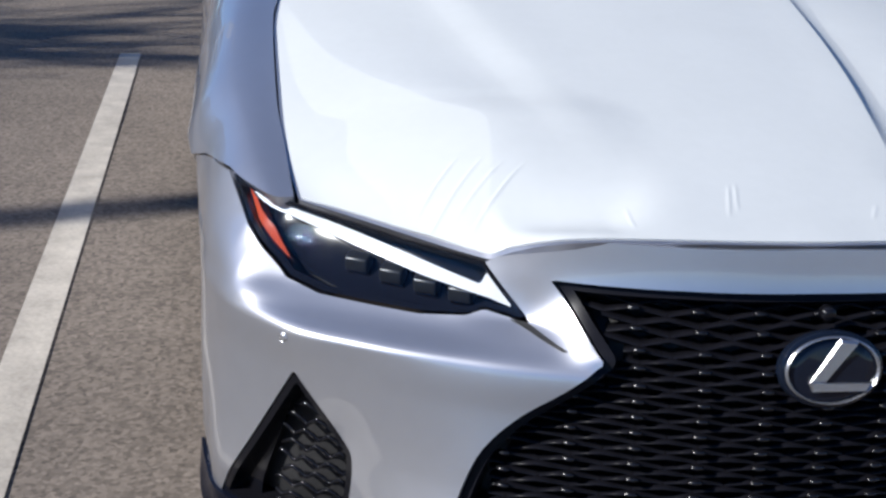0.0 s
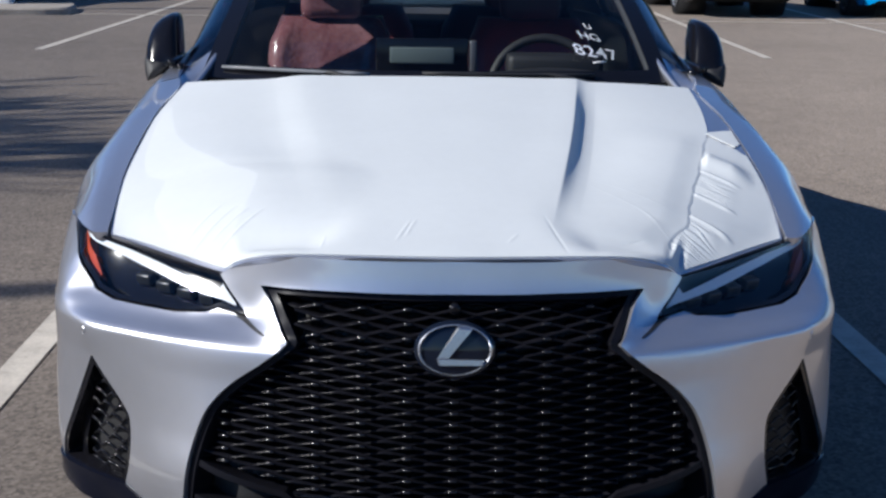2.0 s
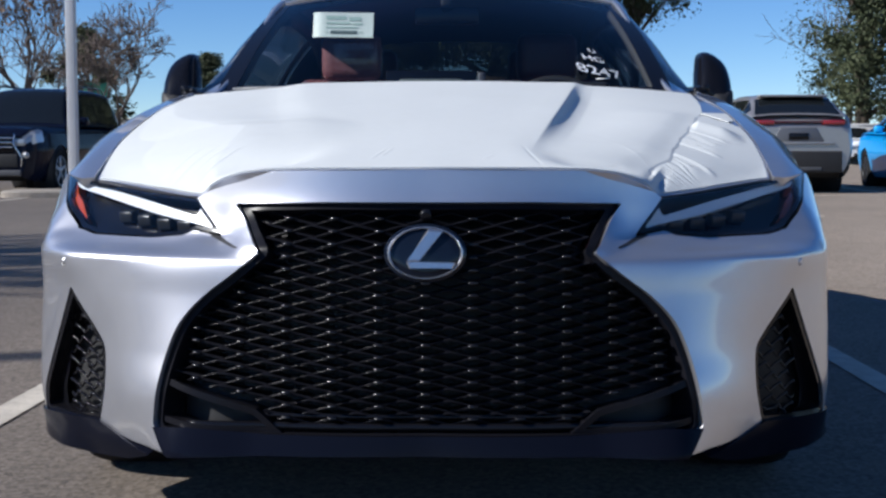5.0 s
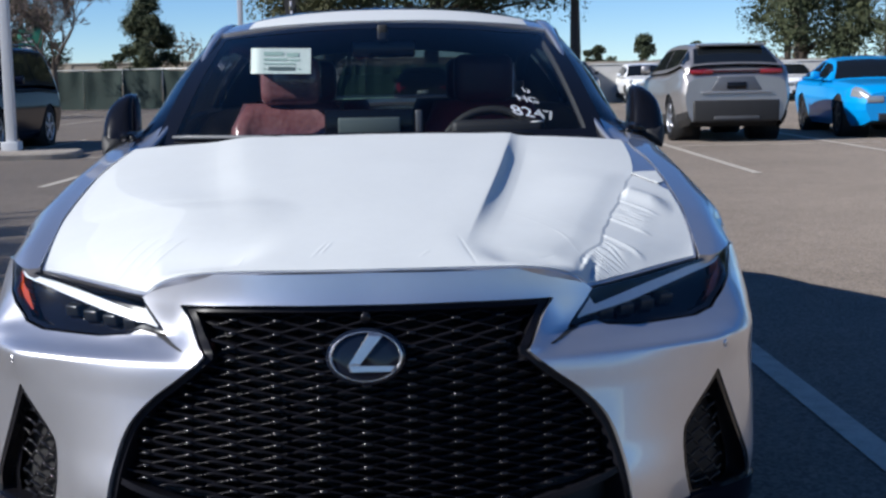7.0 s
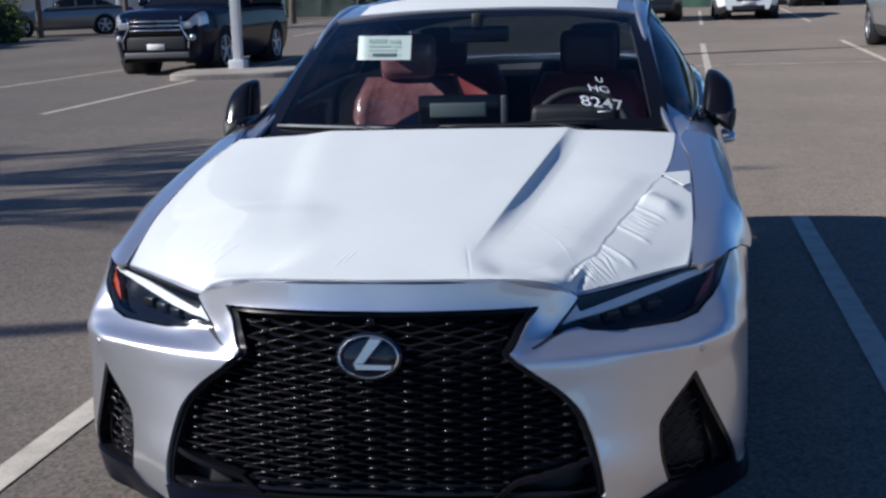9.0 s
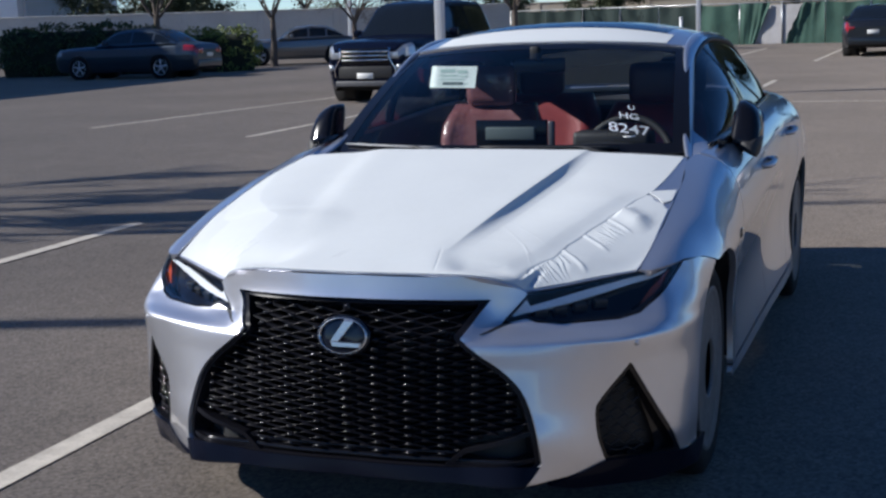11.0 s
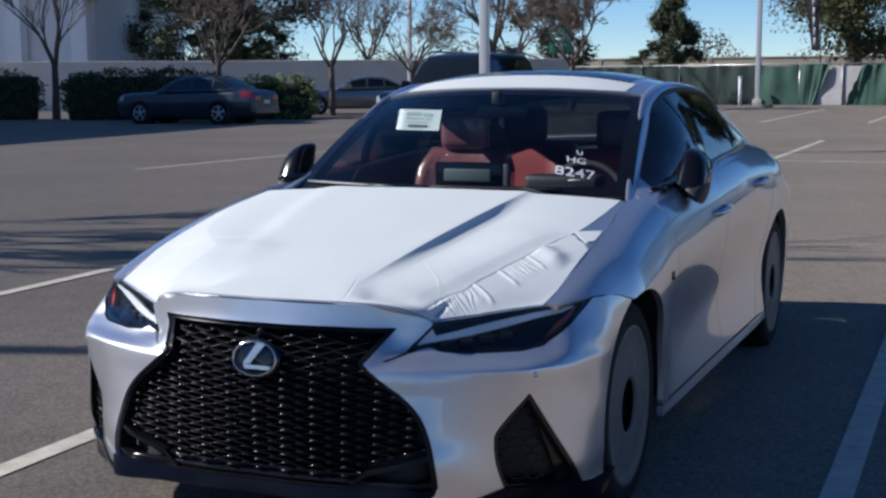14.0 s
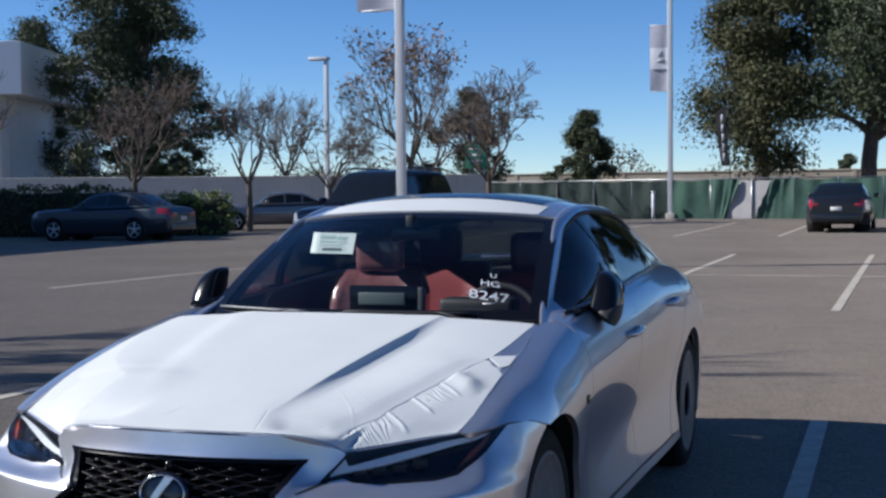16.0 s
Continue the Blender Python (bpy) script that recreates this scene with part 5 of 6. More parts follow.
suv = vehicle("suv", "large dark navy SUV with chrome grille and roof rails", lot(-7.80, 18.75), -2.0, NAVY, 4.88, 1.885, 1.84, 2.79, .38, .92, 1.12, 1.45, 2.15, 4.25, 4.86, 1.16, 1.10)
for s in (1, -1):
    part("roof_rail", bm_tube([(s * .60, 2.1, 1.80), (s * .62, 2.25, 1.86), (s * .62, 4.0, 1.87), (s * .60, 4.2, 1.81)], .018, 8), GLOSS_BLACK, suv)
crossover = vehicle("crossover", "silver-grey compact crossover with red tail lamps, seen from behind", lot(5.35, 23.7), 180, NX_GREY, 4.66, 1.865, 1.62, 2.69, .36, .98, 1.02, 1.30, 2.0, 3.95, 4.63, 1.13, 1.24, GREY_CLAD, rear_lamps="bar", tail_end=(.985, .965, .90), screen=.44)
part("roof_spoiler", bm_box((-.55, 4.02, 1.545), (.55, 4.28, 1.585), .015), NX_GREY, crossover)
coupe = vehicle("coupe", "bright blue sports coupe with black wheels", lot(8.25, 19.25), -4, BLUE, 4.78, 1.90, 1.40, 2.72, .35, .93, .92, 1.75, 2.35, 3.25, 4.25, 1.00, 1.02, rims=BLACK_RIM)
vehicle("white_crossover", "white crossover parked nose out in the far row", lot(3.15, 36.4), 0, WHITE, 4.5, 1.85, 1.62, 2.65, .35, .92, 1.0, 1.3, 2.0, 3.8, 4.45, 1.08, 1.05, GREY_CLAD)
vehicle("white_crossover", "white crossover parked beside the fence", lot(9.05, 47.4), 0, WHITE, 4.5, 1.83, 1.52, 2.65, .34, .92, .95, 1.35, 2.05, 3.7, 4.4, 1.02, 1.02, GREY_CLAD)
vehicle("white_sedan", "white saloon parked nose out beside the wall", lot(14.6, 46.6), 0, WHITE, 4.6, 1.83, 1.45, 2.75, .34, .9, .90, 1.45, 2.15, 3.4, 4.2, .98, 1.0)
vehicle("dark_sedan", "black saloon with red tail lamps, parked tail out", lot(.50, 41.1), 178, BLACK, 4.7, 1.83, 1.44, 2.85, .34, .85, .90, 1.5, 2.2, 3.3, 4.15, .98, 1.02)
vehicle("dark_crossover", "black crossover parked nose out beside the wall", lot(6.35, 47.9), 2, BLACK, 4.8, 1.88, 1.68, 2.85, .36, .92, 1.05, 1.35, 2.05, 3.9, 4.6, 1.12, 1.10)
vehicle("grey_sedan", "slate blue-grey saloon parked along a hedge", lot(-22.75, 31.1), -90, SLATE, 4.85, 1.80, 1.44, 2.76, .33, .95, .92, 1.5, 2.2, 3.35, 4.2, .98, 1.00)
vehicle("grey_coupe", "pewter two-door coupe parked under bare trees", lot(-21.6, 39.5), -62, PEWTER, 4.6, 1.77, 1.38, 2.70, .33, .85, .88, 1.55, 2.2, 3.15, 4.05, .94, .96)


# ---- poles, banners, island -----------------------------------------------
POLE_PAINT = mat("pole_paint", (0.55, 0.56, 0.58), 0.45, 0.2, vary=0.06, scale=3)
FLAG_GREY = mat("banner_grey", (0.40, 0.40, 0.46), 0.8, vary=0.08, scale=4)
FLAG_WHITE = mat("banner_white", (0.72, 0.72, 0.74), 0.8, vary=0.05, scale=4)
BANNER_BLACK = mat("banner_black", (0.02, 0.02, 0.022), 0.8, vary=0.2, scale=5)


def light_pole(label, x, y, high, thick, flag=None, head=True):
    """A square lamp post on a concrete foot, with an optional hanging banner to its side."""
    pole = thing("light_pole", label, "lamp post", lot(x, y))
    part("shaft", bm_box((-thick / 2, -thick / 2, .0), (thick / 2, thick / 2, high), .012), POLE_PAINT, pole)
    part("foot", bm_box((-thick * .95, -thick * .95, -.05), (thick * .95, thick * .95, .24), .02), POLE_PAINT if thick < .2 else CONCRETE, pole)
    if head:
        part("lamp_head", bm_box((-.75, -.18, high - .02), (.12, .18, high + .12), .03), POLE_PAINT, pole)
    if flag:
        z0, z1, w, side = flag
        for z in (z0, z1):
            part("banner_arm", bm_tube([(0, 0, z), (-side * w, 0, z)], .016, 6), POLE_PAINT, pole)
        cloth = [(-side * w * u, .03 * math.sin(4 * u + v * 3), z0 + (z1 - z0) * v - .03 * math.sin(3 * u) * (1 - v)) for v in np.linspace(0, 1, 14) for u in np.linspace(.06, 1, 10)]
        banner = part("banner", (cloth, [(10 * i + k, 10 * i + k + 1, 10 * i + 11 + k, 10 * i + 10 + k) for i in range(13) for k in range(9)]), FLAG_GREY, pole, "grey cloth banner with a white field")
        q = [(-side * w * u, -.04 + .03 * math.sin(4 * u + v * 3), z0 + (z1 - z0) * v - .03 * math.sin(3 * u) * (1 - v)) for v in np.linspace(.34, .66, 6) for u in np.linspace(.08, .98, 10)]
        part("white_field", (q, [(10 * i + k, 10 * i + k + 1, 10 * i + 11 + k, 10 * i + 10 + k) for i in range(5) for k in range(9)]), FLAG_WHITE, banner)
        part("print_bar", bm_box((-side * w * .75 if side > 0 else w * .25, -.06, z0 + (z1 - z0) * .43), (-side * w * .25 if side > 0 else w * .75, -.055, z0 + (z1 - z0) * .48)), FLAG_GREY, banner)
        part("print_bar", bm_box((-side * w * .62 if side > 0 else w * .38, -.06, z0 + (z1 - z0) * .52), (-side * w * .38 if side > 0 else w * .62, -.055, z0 + (z1 - z0) * .60)), FLAG_GREY, banner)
    return pole


light_pole("white square lamp post with a grey banner on a concrete island", -6.40, 18.86, 8.5, .145, (4.62, 6.6, .80, 1))
light_pole("slim white lamp post with a grey banner by the fence", -7.12, 53.25, 12.0, .20, (5.45, 8.25, .85, 1))
light_pole("slim lamp post beyond the wall", -20.56, 47.6, 6.85, .16)
light_pole("lamp post beside the bay, out of view", -13.6, -1.10, 9.0, .18)

isl = []
for k in range(40):
    t = TAU * k / 40
    c, s = math.cos(t), math.sin(t)
    isl.append((math.copysign(abs(c) ** .35, c) * 1.05, math.copysign(abs(s) ** .35, s) * .75))
iv = [(x, y, z) for z, f in ((-.05, 1.0), (.075, 1.0), (.10, .97)) for x, y in [(p[0] * f, p[1] * f) for p in isl]]
island = part("kerb_island", (iv, [(40 * i + k, 40 * i + (k + 1) % 40, 40 * i + 40 + (k + 1) % 40, 40 * i + 40 + k) for i in range(2) for k in range(40)] + [tuple(80 + k for k in range(40))]), mat("worn_kerb_concrete", (0.27, 0.24, 0.205), 0.85, vary=0.25, scale=3.5, bump=0.004, bump_scale=30), smooth=False)
island.matrix_basis = pose(-6.25, 18.35, ground_z(-6, 18.4), 0, 0, 8)
tagged(island, "low concrete kerb island under a lamp post", "kerb", kind="structure")

# ---- walls, fence, building ------------------------------------------------
STUCCO = mat("cream_wall", (0.52, 0.50, 0.46), 0.85, vary=0.10, scale=0.8, bump=0.004, bump_scale=25)
BEIGE = mat("barrier_concrete", (0.42, 0.37, 0.30), 0.85, vary=0.12, scale=0.6)
WHITE_WALL = mat("white_wall", (0.70, 0.71, 0.73), 0.7, vary=0.05, scale=0.5)
GREEN_MESH = mat("green_screen_cloth", (0.035, 0.085, 0.062), 0.8, vary=0.25, scale=1.6, bump=0.02, bump_scale=3)
DARK_MESH = mat("dark_screen_cloth", (0.014, 0.030, 0.026), 0.8, vary=0.25, scale=1.6, bump=0.02, bump_scale=3)
GALV = mat("galvanised_pipe", (0.42, 0.43, 0.44), 0.4, 0.8)


def run_wall(name, x0, y0, x1, y1, high, thick, material, label, panel=3.0):
    """A wall from end to end with a coping and a pilaster at each joint."""
    a, b = Vector((x0, y0, 0)), Vector((x1, y1, 0))
    long, ang = (b - a).length, math.degrees(math.atan2(y1 - y0, x1 - x0))
    wall = part(name, bm_box((0, -thick / 2, -.3), (long, thick / 2, high)), material, smooth=False)
    wall.matrix_basis = pose(x0, y0, ground_z(x0, y0), 0, 0, ang)
    tagged(wall, label, "wall", kind="structure")
    part("coping", bm_box((0, -thick / 2 - .04, high), (long, thick / 2 + .04, high + .08), .015, 1), material, wall, smooth=False)
    for k in range(int(long / panel) + 1):
        part("pilaster", bm_box((k * panel - .12, -thick / 2 - .03, -.2), (k * panel + .12, thick / 2 + .03, high), .01, 1), material, wall, smooth=False)
    return wall


run_wall("wall_west", -48, 37.0, -15.2, 52.58, 2.05, .2, STUCCO, "cream masonry boundary wall with pilasters", 3.2)
run_wall("barrier_wall", 4, 68.4, 70, 70, 1.7, .4, BEIGE, "long beige concrete road barrier", 6.0)
run_wall("barrier_wall", -90, 66, 4, 68.4, 2.1, .4, BEIGE, "long beige concrete road barrier", 6.0)

run_wall("wall_east", 6.2, 51.0, 48, 45.0, 1.47, .2, mat("pale_wall", (0.50, 0.49, 0.47), .85, vary=.08, scale=.7), "pale grey boundary wall", 4.0)
# Added wall out of view; its cast shade covers the saloon and hedge.
run_wall("wall_building_side", -33.0, -40, -33.0, 32.5, 10.2, .5, WHITE_WALL, "tall plain white wall out of view that shades the lot's far side", 6.0)

fence = thing("fence", "chain-link fence with torn green privacy cloth", "fence", kind="")
fx0, fy0, fx1, fy1 = -12.0, 54.0, 6.0, 51.0
flen = math.hypot(fx1 - fx0, fy1 - fy0)
fence.matrix_basis = pose(fx0, fy0, ground_z(0, 50) - .02, 0, 0, math.degrees(math.atan2(fy1 - fy0, fx1 - fx0)))
bay = 1.75
bays = range(-2, 10)
bay_x = [k * bay - .3 for k in range(-2, 11)]
for x in bay_x:
    part("post", bm_tube([(x, .04, -.1), (x, .04, 1.75)], .03, 8), GALV, fence)
part("top_rail", bm_tube([(bay_x[0], .04, 1.72), (bay_x[-1], .04, 1.72)], .025, 8), GALV, fence)
rng = random.Random(5)
for k in bays:
    # the cloth has come loose on both sides of one post and hangs aslant there
    left = (.08, .50) if k == 5 else (.01, .01)
    right = (.36, .74) if k == 4 else (.99, .99)
    u, v = np.meshgrid(np.linspace(0, 1, 28), np.linspace(0, 1, 9), indexing="ij")
    sag = rng.uniform(.0, .07)
    x0, x1 = left[0] + (left[1] - left[0]) * v, right[0] + (right[1] - right[0]) * v
    x = k * bay - .3 + bay * (x0 + (x1 - x0) * u + (.02 * np.sin(v * 21) * (1 - u) if k == 5 else 0))
    z = .04 + (1.66 - sag * np.sin(u * math.pi)) * v
    y = -.01 + .05 * np.sin(u * 5 + k) * np.sin(v * 3.2) + .03 * np.sin(u * 13 + 2 * k) * v
    if k in (4, 5):
        slack = np.exp(-3.5 * (u if k == 5 else 1 - u))
        y = y - slack * (.05 + .045 * np.sin(u * 30 + 4 * v) + .04 * np.sin(v * 8 + u * 9))
    verts = np.stack([x, y, z], -1).reshape(-1, 3)
    part("cloth_panel", (verts, [(9 * i + j, 9 * i + 9 + j, 9 * i + 10 + j, 9 * i + 1 + j) for i in range(27) for j in range(8)]), GREEN_MESH if k > 2 else DARK_MESH, fence)
part("grey_sheet", bm_box((7.2, .08, .05), (9.5, .095, 1.62)), mat("pale_sheet", (.40, .385, .38), .7, vary=.15, scale=2), fence, smooth=False)

stub = thing("marker_post", "short white capped pipe post before the fence", "post", lot(-7.75, 52.6))
part("pipe", bm_tube([(0, 0, -.05), (0, 0, 1.12)], .065, 12), FLAG_WHITE, stub)
part("cap", bm_tube([(0, 0, 1.12), (0, 0, 1.18), (0, 0, 1.20)], .085, 12), FLAG_WHITE, stub)

rag = bmesh.new()
bmesh.ops.create_icosphere(rag, subdivisions=3, radius=1)
for w in rag.verts:
    lump = .8 + .35 * noise.noise(w.co * 2.1)
    w.co = Vector((w.co.x * .33 * lump, w.co.y * .24 * lump, max(-.01, w.co.z * .12 * lump)))
cloth_heap = thing("rag", "crumpled black rag lying on the asphalt", "rag", lot(-6.15, 49.4))
part("cloth", rag, BANNER_BLACK, cloth_heap)

building = thing("building", "white flat-roofed building with a deep fascia and square columns", "building", (-36.9, 48.5, 0), 17)
part("main_wall", bm_box((-26, 1.1, -.2), (-.6, 16, 6.8)), WHITE_WALL, building, smooth=False)
part("fascia", bm_box((-26.5, -.4, 6.3), (.6, 16.4, 8.75), .03), WHITE_WALL, building, smooth=False)
for k in range(5):
    part("column", bm_box((-1.4 - k * 3.2, 0, -.2), (-.6 - k * 3.2, .8, 6.3), .03), WHITE_WALL, building, smooth=False)
sign = thing("road_sign", "green road sign on two posts beyond the wall", "sign", lot(-16.8, 56.5))
part("sign_face", bm_box((-.55, -.03, 2.35), (.55, .03, 3.55), .02), mat("sign_green", (.02, .16, .10), .5), sign)
for s in (-.35, .35):
    part("sign_post", bm_tube([(s, .05, 0), (s, .05, 3.5)], .04, 6), GALV, sign)
for k in range(3):
    part("print_bar", bm_box((-.38, -.036, 2.65 + k * .28), (.30 - .1 * k, -.031, 2.74 + k * .28)), FLAG_WHITE, sign)

feather = thing("feather_banner", "black feather banner with white lettering bars on a pole", "banner", lot(-4.85, 55.2))
part("pole", bm_tube([(0, 0, 0), (0, 0, 4.3), (-.10, 0, 4.75), (-.32, 0, 4.9)], .022, 8), DARK_TRIM, feather)
fv = [(-.02 - .12 * v - (.55 - .2 * (1 - v)) * u * min(1, 8 * (1.02 - v)), .03 * math.sin(v * 9), 2.25 + 2.6 * v) for v in np.linspace(0, 1, 16) for u in (0, .5, 1)]
part("cloth", (fv, [(3 * i + k, 3 * i + k + 1, 3 * i + 4 + k, 3 * i + 3 + k) for i in range(15) for k in range(2)]), BANNER_BLACK, feather)
for k in range(5):
    part("print_bar", bm_box((-.30 - .02 * k, -.055, 2.46 + k * .42), (-.20 - .02 * k, -.05, 2.80 + k * .42)), FLAG_GREY, feather)

# ---- trees and hedges ------------------------------------------------------
BARK = mat("bark", (0.10, 0.078, 0.062), 0.9, vary=0.3, scale=6, bump=0.01, bump_scale=30)
TWIG = mat("twig_bark", (0.12, 0.092, 0.076), 0.9, vary=0.25, scale=3)


def leaf_mat(name, a, b):
    m = mat(name, a, 0.7, second=b, scale=0.9)
    return m


LEAF_DARK = leaf_mat("dark_evergreen_leaf", (0.030, 0.048, 0.020), (0.075, 0.085, 0.035))
LEAF_OLIVE = leaf_mat("olive_leaf", (0.045, 0.057, 0.018), (0.10, 0.092, 0.034))
LEAF_BROWN = leaf_mat("dry_leaf", (0.16, 0.085, 0.05), (0.24, 0.15, 0.09))
LEAF_HEDGE = leaf_mat("hedge_leaf", (0.028, 0.050, 0.016), (0.06, 0.085, 0.028))
LEAF_LIME = leaf_mat("lime_hedge_leaf", (0.10, 0.14, 0.025), (0.19, 0.22, 0.05))


def leaves(centres, per, spread, size, rng):
    """Many small leaf clumps, each a bent quad, strewn round the centres."""
    n = len(centres) * per
    c = np.repeat(np.array(centres), per, axis=0) + np.clip(rng.normal(0, 1, (n, 3)), -1.7, 1.7) * np.repeat(np.array(spread).reshape(-1, 1) * np.ones((len(centres), 1)), per, axis=0) * [1, 1, .75]
    a = rng.normal(0, 1, (n, 3))
    a /= np.linalg.norm(a, axis=1, keepdims=True)
    b = np.cross(a, rng.normal(0, 1, (n, 3)))
    b /= np.linalg.norm(b, axis=1, keepdims=True)
    s = size * rng.uniform(.5, 1.3, (n, 1))
    q = np.cross(a, b) * s * .25
    verts = np.stack([c - a * s, c - b * s * .55 + q, c + a * s, c + b * s * .55 + q], 1).reshape(-1, 3)
    return verts, [(4 * i, 4 * i + 1, 4 * i + 2, 4 * i + 3) for i in range(n)]


def grow(rng, start, way, long, thick, level, out, tips, spread=.55, upward=.15):
    """Branches that fork; out takes (points, radii)."""
    pts, p, d = [start], start.copy(), way.copy()
    for _ in range(4):
        d = d + rng.normal(0, .09, 3) + np.array([0, 0, upward * .2])
        d /= np.linalg.norm(d)
        p = p + d * long / 4
        pts.append(p.copy())
    out.append((pts, np.linspace(thick, thick * .58, 5), level))
    if level == 0:
        tips.append(p)
        return
    for k in range(rng.integers(2, 4) if level > 1 else rng.integers(2, 5)):
        at = pts[rng.integers(2, 5)]
        side = rng.normal(0, 1, 3)
        side -= d * side.dot(d)
        side /= np.linalg.norm(side)
        new_way = d * (1 - spread * .5) + side * spread * rng.uniform(.6, 1.2) + np.array([0, 0, upward])
        new_way /= np.linalg.norm(new_way)
        grow(rng, at, new_way, long * rng.uniform(.62, .85), thick * .58, level - 1, out, tips, spread, upward)


def tubes(some, sides):
    verts, faces = [], []
    for pts, rad, _ in some:
        base = len(verts)
        d = np.array(pts[-1]) - np.array(pts[0])
        u = np.cross(d, [.3, .5, .8])
        u /= np.linalg.norm(u)
        w = np.cross(d, u)
        w /= np.linalg.norm(w)
        for p, r in zip(pts, rad):
            for k in range(sides):
                verts.append(p + (u * math.cos(TAU * k / sides) + w * math.sin(TAU * k / sides)) * r)
        for i in range(len(pts) - 1):
            for k in range(sides):
                faces.append((base + sides * i + k, base + sides * i + (k + 1) % sides, base + sides * (i + 1) + (k + 1) % sides, base + sides * (i + 1) + k))
    return verts, faces


def bare_tree(label, at, high, seed, levels=6, spread=.6, trunk=.30, leafy=None, name="bare_tree", twig=.009):
    """A leafless tree: trunk, limbs and twigs; a few dry leaves where given."""
    rng = np.random.default_rng(seed)
    tree = thing(name, label, "tree", lot(*at))
    out, tips = [], []
    stem = high * trunk
    pts = [np.array([0, 0, -.1]), np.array([.02, .01, stem * .5]), np.array([.0, .03, stem])]
    part("trunk", tubes([(pts, [high * .024, high * .019, high * .016], 9)], 10), BARK, tree)
    for k in range(5):
        t = TAU * (k + rng.uniform(-.3, .3)) / 5
        d = np.array([math.cos(t) * spread, math.sin(t) * spread, 1.0])
        grow(rng, pts[-1] * [1, 1, rng.uniform(.82, 1)], d / np.linalg.norm(d), high * .24, high * .009, levels - 2, out, tips, spread, .16)
    tagged(part("limb_work", tubes([o for o in out if o[2] >= levels - 3], 6), BARK, tree), kind="stuff")
    tagged(part("twig_mass", tubes([([o[0][0], o[0][2], o[0][4]], np.maximum(o[1][::2], twig), 0) for o in out if o[2] < levels - 3], 3), TWIG, tree), kind="stuff")
    if leafy:
        material, per, size = leafy
        part("foliage", leaves([tips[i] for i in range(0, len(tips), 2)], per, high * .025, size, rng), material, tree)
    return tree


def leafy_tree(label, at, high, wide, seed, material, low=.25, clumps=70, per=200, size=.085, name="evergreen_tree", trunk_lean=0.0, full=1.25):
    """An evergreen: trunk, limbs that reach into the crown, and clumps of leaves with gaps between."""
    rng = np.random.default_rng(seed)
    tree = thing(name, label, "tree", lot(*at))
    trunk = [np.array([trunk_lean * t * t, .1 * math.sin(3 * t), high * .85 * t - .1]) for t in np.linspace(0, 1, 6)]
    part("trunk", tubes([(trunk, np.linspace(high * .028, high * .008, 6), 0)], 10), BARK, tree)
    centres, spread, limbs = [], [], []
    for k in range(clumps):
        t = TAU * rng.random()
        h = low + (1 - low) * rng.random() ** .8
        edge = math.sin(min(1, (1.03 - h) / (1.03 - low) * full) * math.pi / 2) * (.75 + .25 * math.sin(3 * t + seed) + .2 * math.sin(7 * h * 3 + t * 2))
        r = wide * edge * math.sqrt(rng.uniform(.15, 1))
        c = np.array([r * math.cos(t) + trunk_lean * h, r * math.sin(t), high * h])
        centres.append(c)
        spread.append(high * rng.uniform(.028, .068))
        if k % 3 == 0:
            base = np.array([trunk_lean * h * h * .6, 0, high * max(.12, h * .72)])
            limbs.append(([base, base * .5 + c * .5 + [0, 0, .1], c], [high * .009, high * .006, high * .003], 0))
    tagged(part("limb_work", tubes(limbs, 5), BARK, tree), kind="stuff")
    core = leaves(centres, per // 2, [s * .55 for s in spread], size * 1.6, rng)
    part("crown", joined(core, leaves(centres, per * 2, spread, size * .85, rng)), material, tree, smooth=False)
    return tree


bare_tree("leafless tree beside the boundary wall", (-27.6, 33.6), 6.2, 3, levels=6, spread=.42)
bare_tree("leafless tree by the wall, thin branches", (-23.0, 36.6), 6.2, 4, levels=7)
bare_tree("leafless vase-shaped tree beside a parked coupe", (-19.5, 38.4), 5.6, 5, levels=7, spread=.5)
bare_tree("leafless dense twiggy tree by the lot", (-17.3, 40.4), 5.0, 6, levels=8, spread=.75)
bare_tree("tall tree with sparse dry brown leaves", (-19.4, 54.5), 9.3, 7, levels=7, spread=.45, leafy=(LEAF_BROWN, 5, .10))
bare_tree("leafless spreading tree beyond the wall", (-12.9, 45.6), 6.2, 8, levels=8, spread=.75, twig=.013)
bare_tree("leafless twiggy tree beyond the wall", (-17.0, 50.5), 6.5, 9, levels=7, spread=.7, twig=.013)
bare_tree("leafless tree beyond the wall", (-28.5, 60), 7.5, 10, levels=6, spread=.6)
bare_tree("leafless tree behind the fence", (16.6, 56.0), 8.5, 12, levels=6, spread=.55)
bare_tree("tall leafless tree at the lot's edge, casting streaky shade", (-15.2, 2.7), 10.5, 12, levels=7, spread=.34, twig=.02)

leafy_tree("tall dark evergreen beside the building", (-32.3, 52.0), 11.6, 4.3, 21, LEAF_DARK, .16, 120, 230, full=2.3)
leafy_tree("low dense dark evergreen shrub beside a tall tree", (-32.1, 52.8), 5.0, 2.7, 34, LEAF_DARK, .16, 62, 190, full=1.7)
leafy_tree("dark evergreen behind the building", (-41.0, 56.0), 10.0, 3.6, 22, LEAF_DARK, .2, 80, 210)
leafy_tree("round dark green tree behind the fence", (-13.4, 65.0), 5.1, 2.1, 23, LEAF_DARK, .14, 62, 200, .08)
leafy_tree("large dark evergreen behind the fence", (-3.7, 57.5), 13.5, 2.2, 24, LEAF_OLIVE, .12, 120, 230, full=2.2)
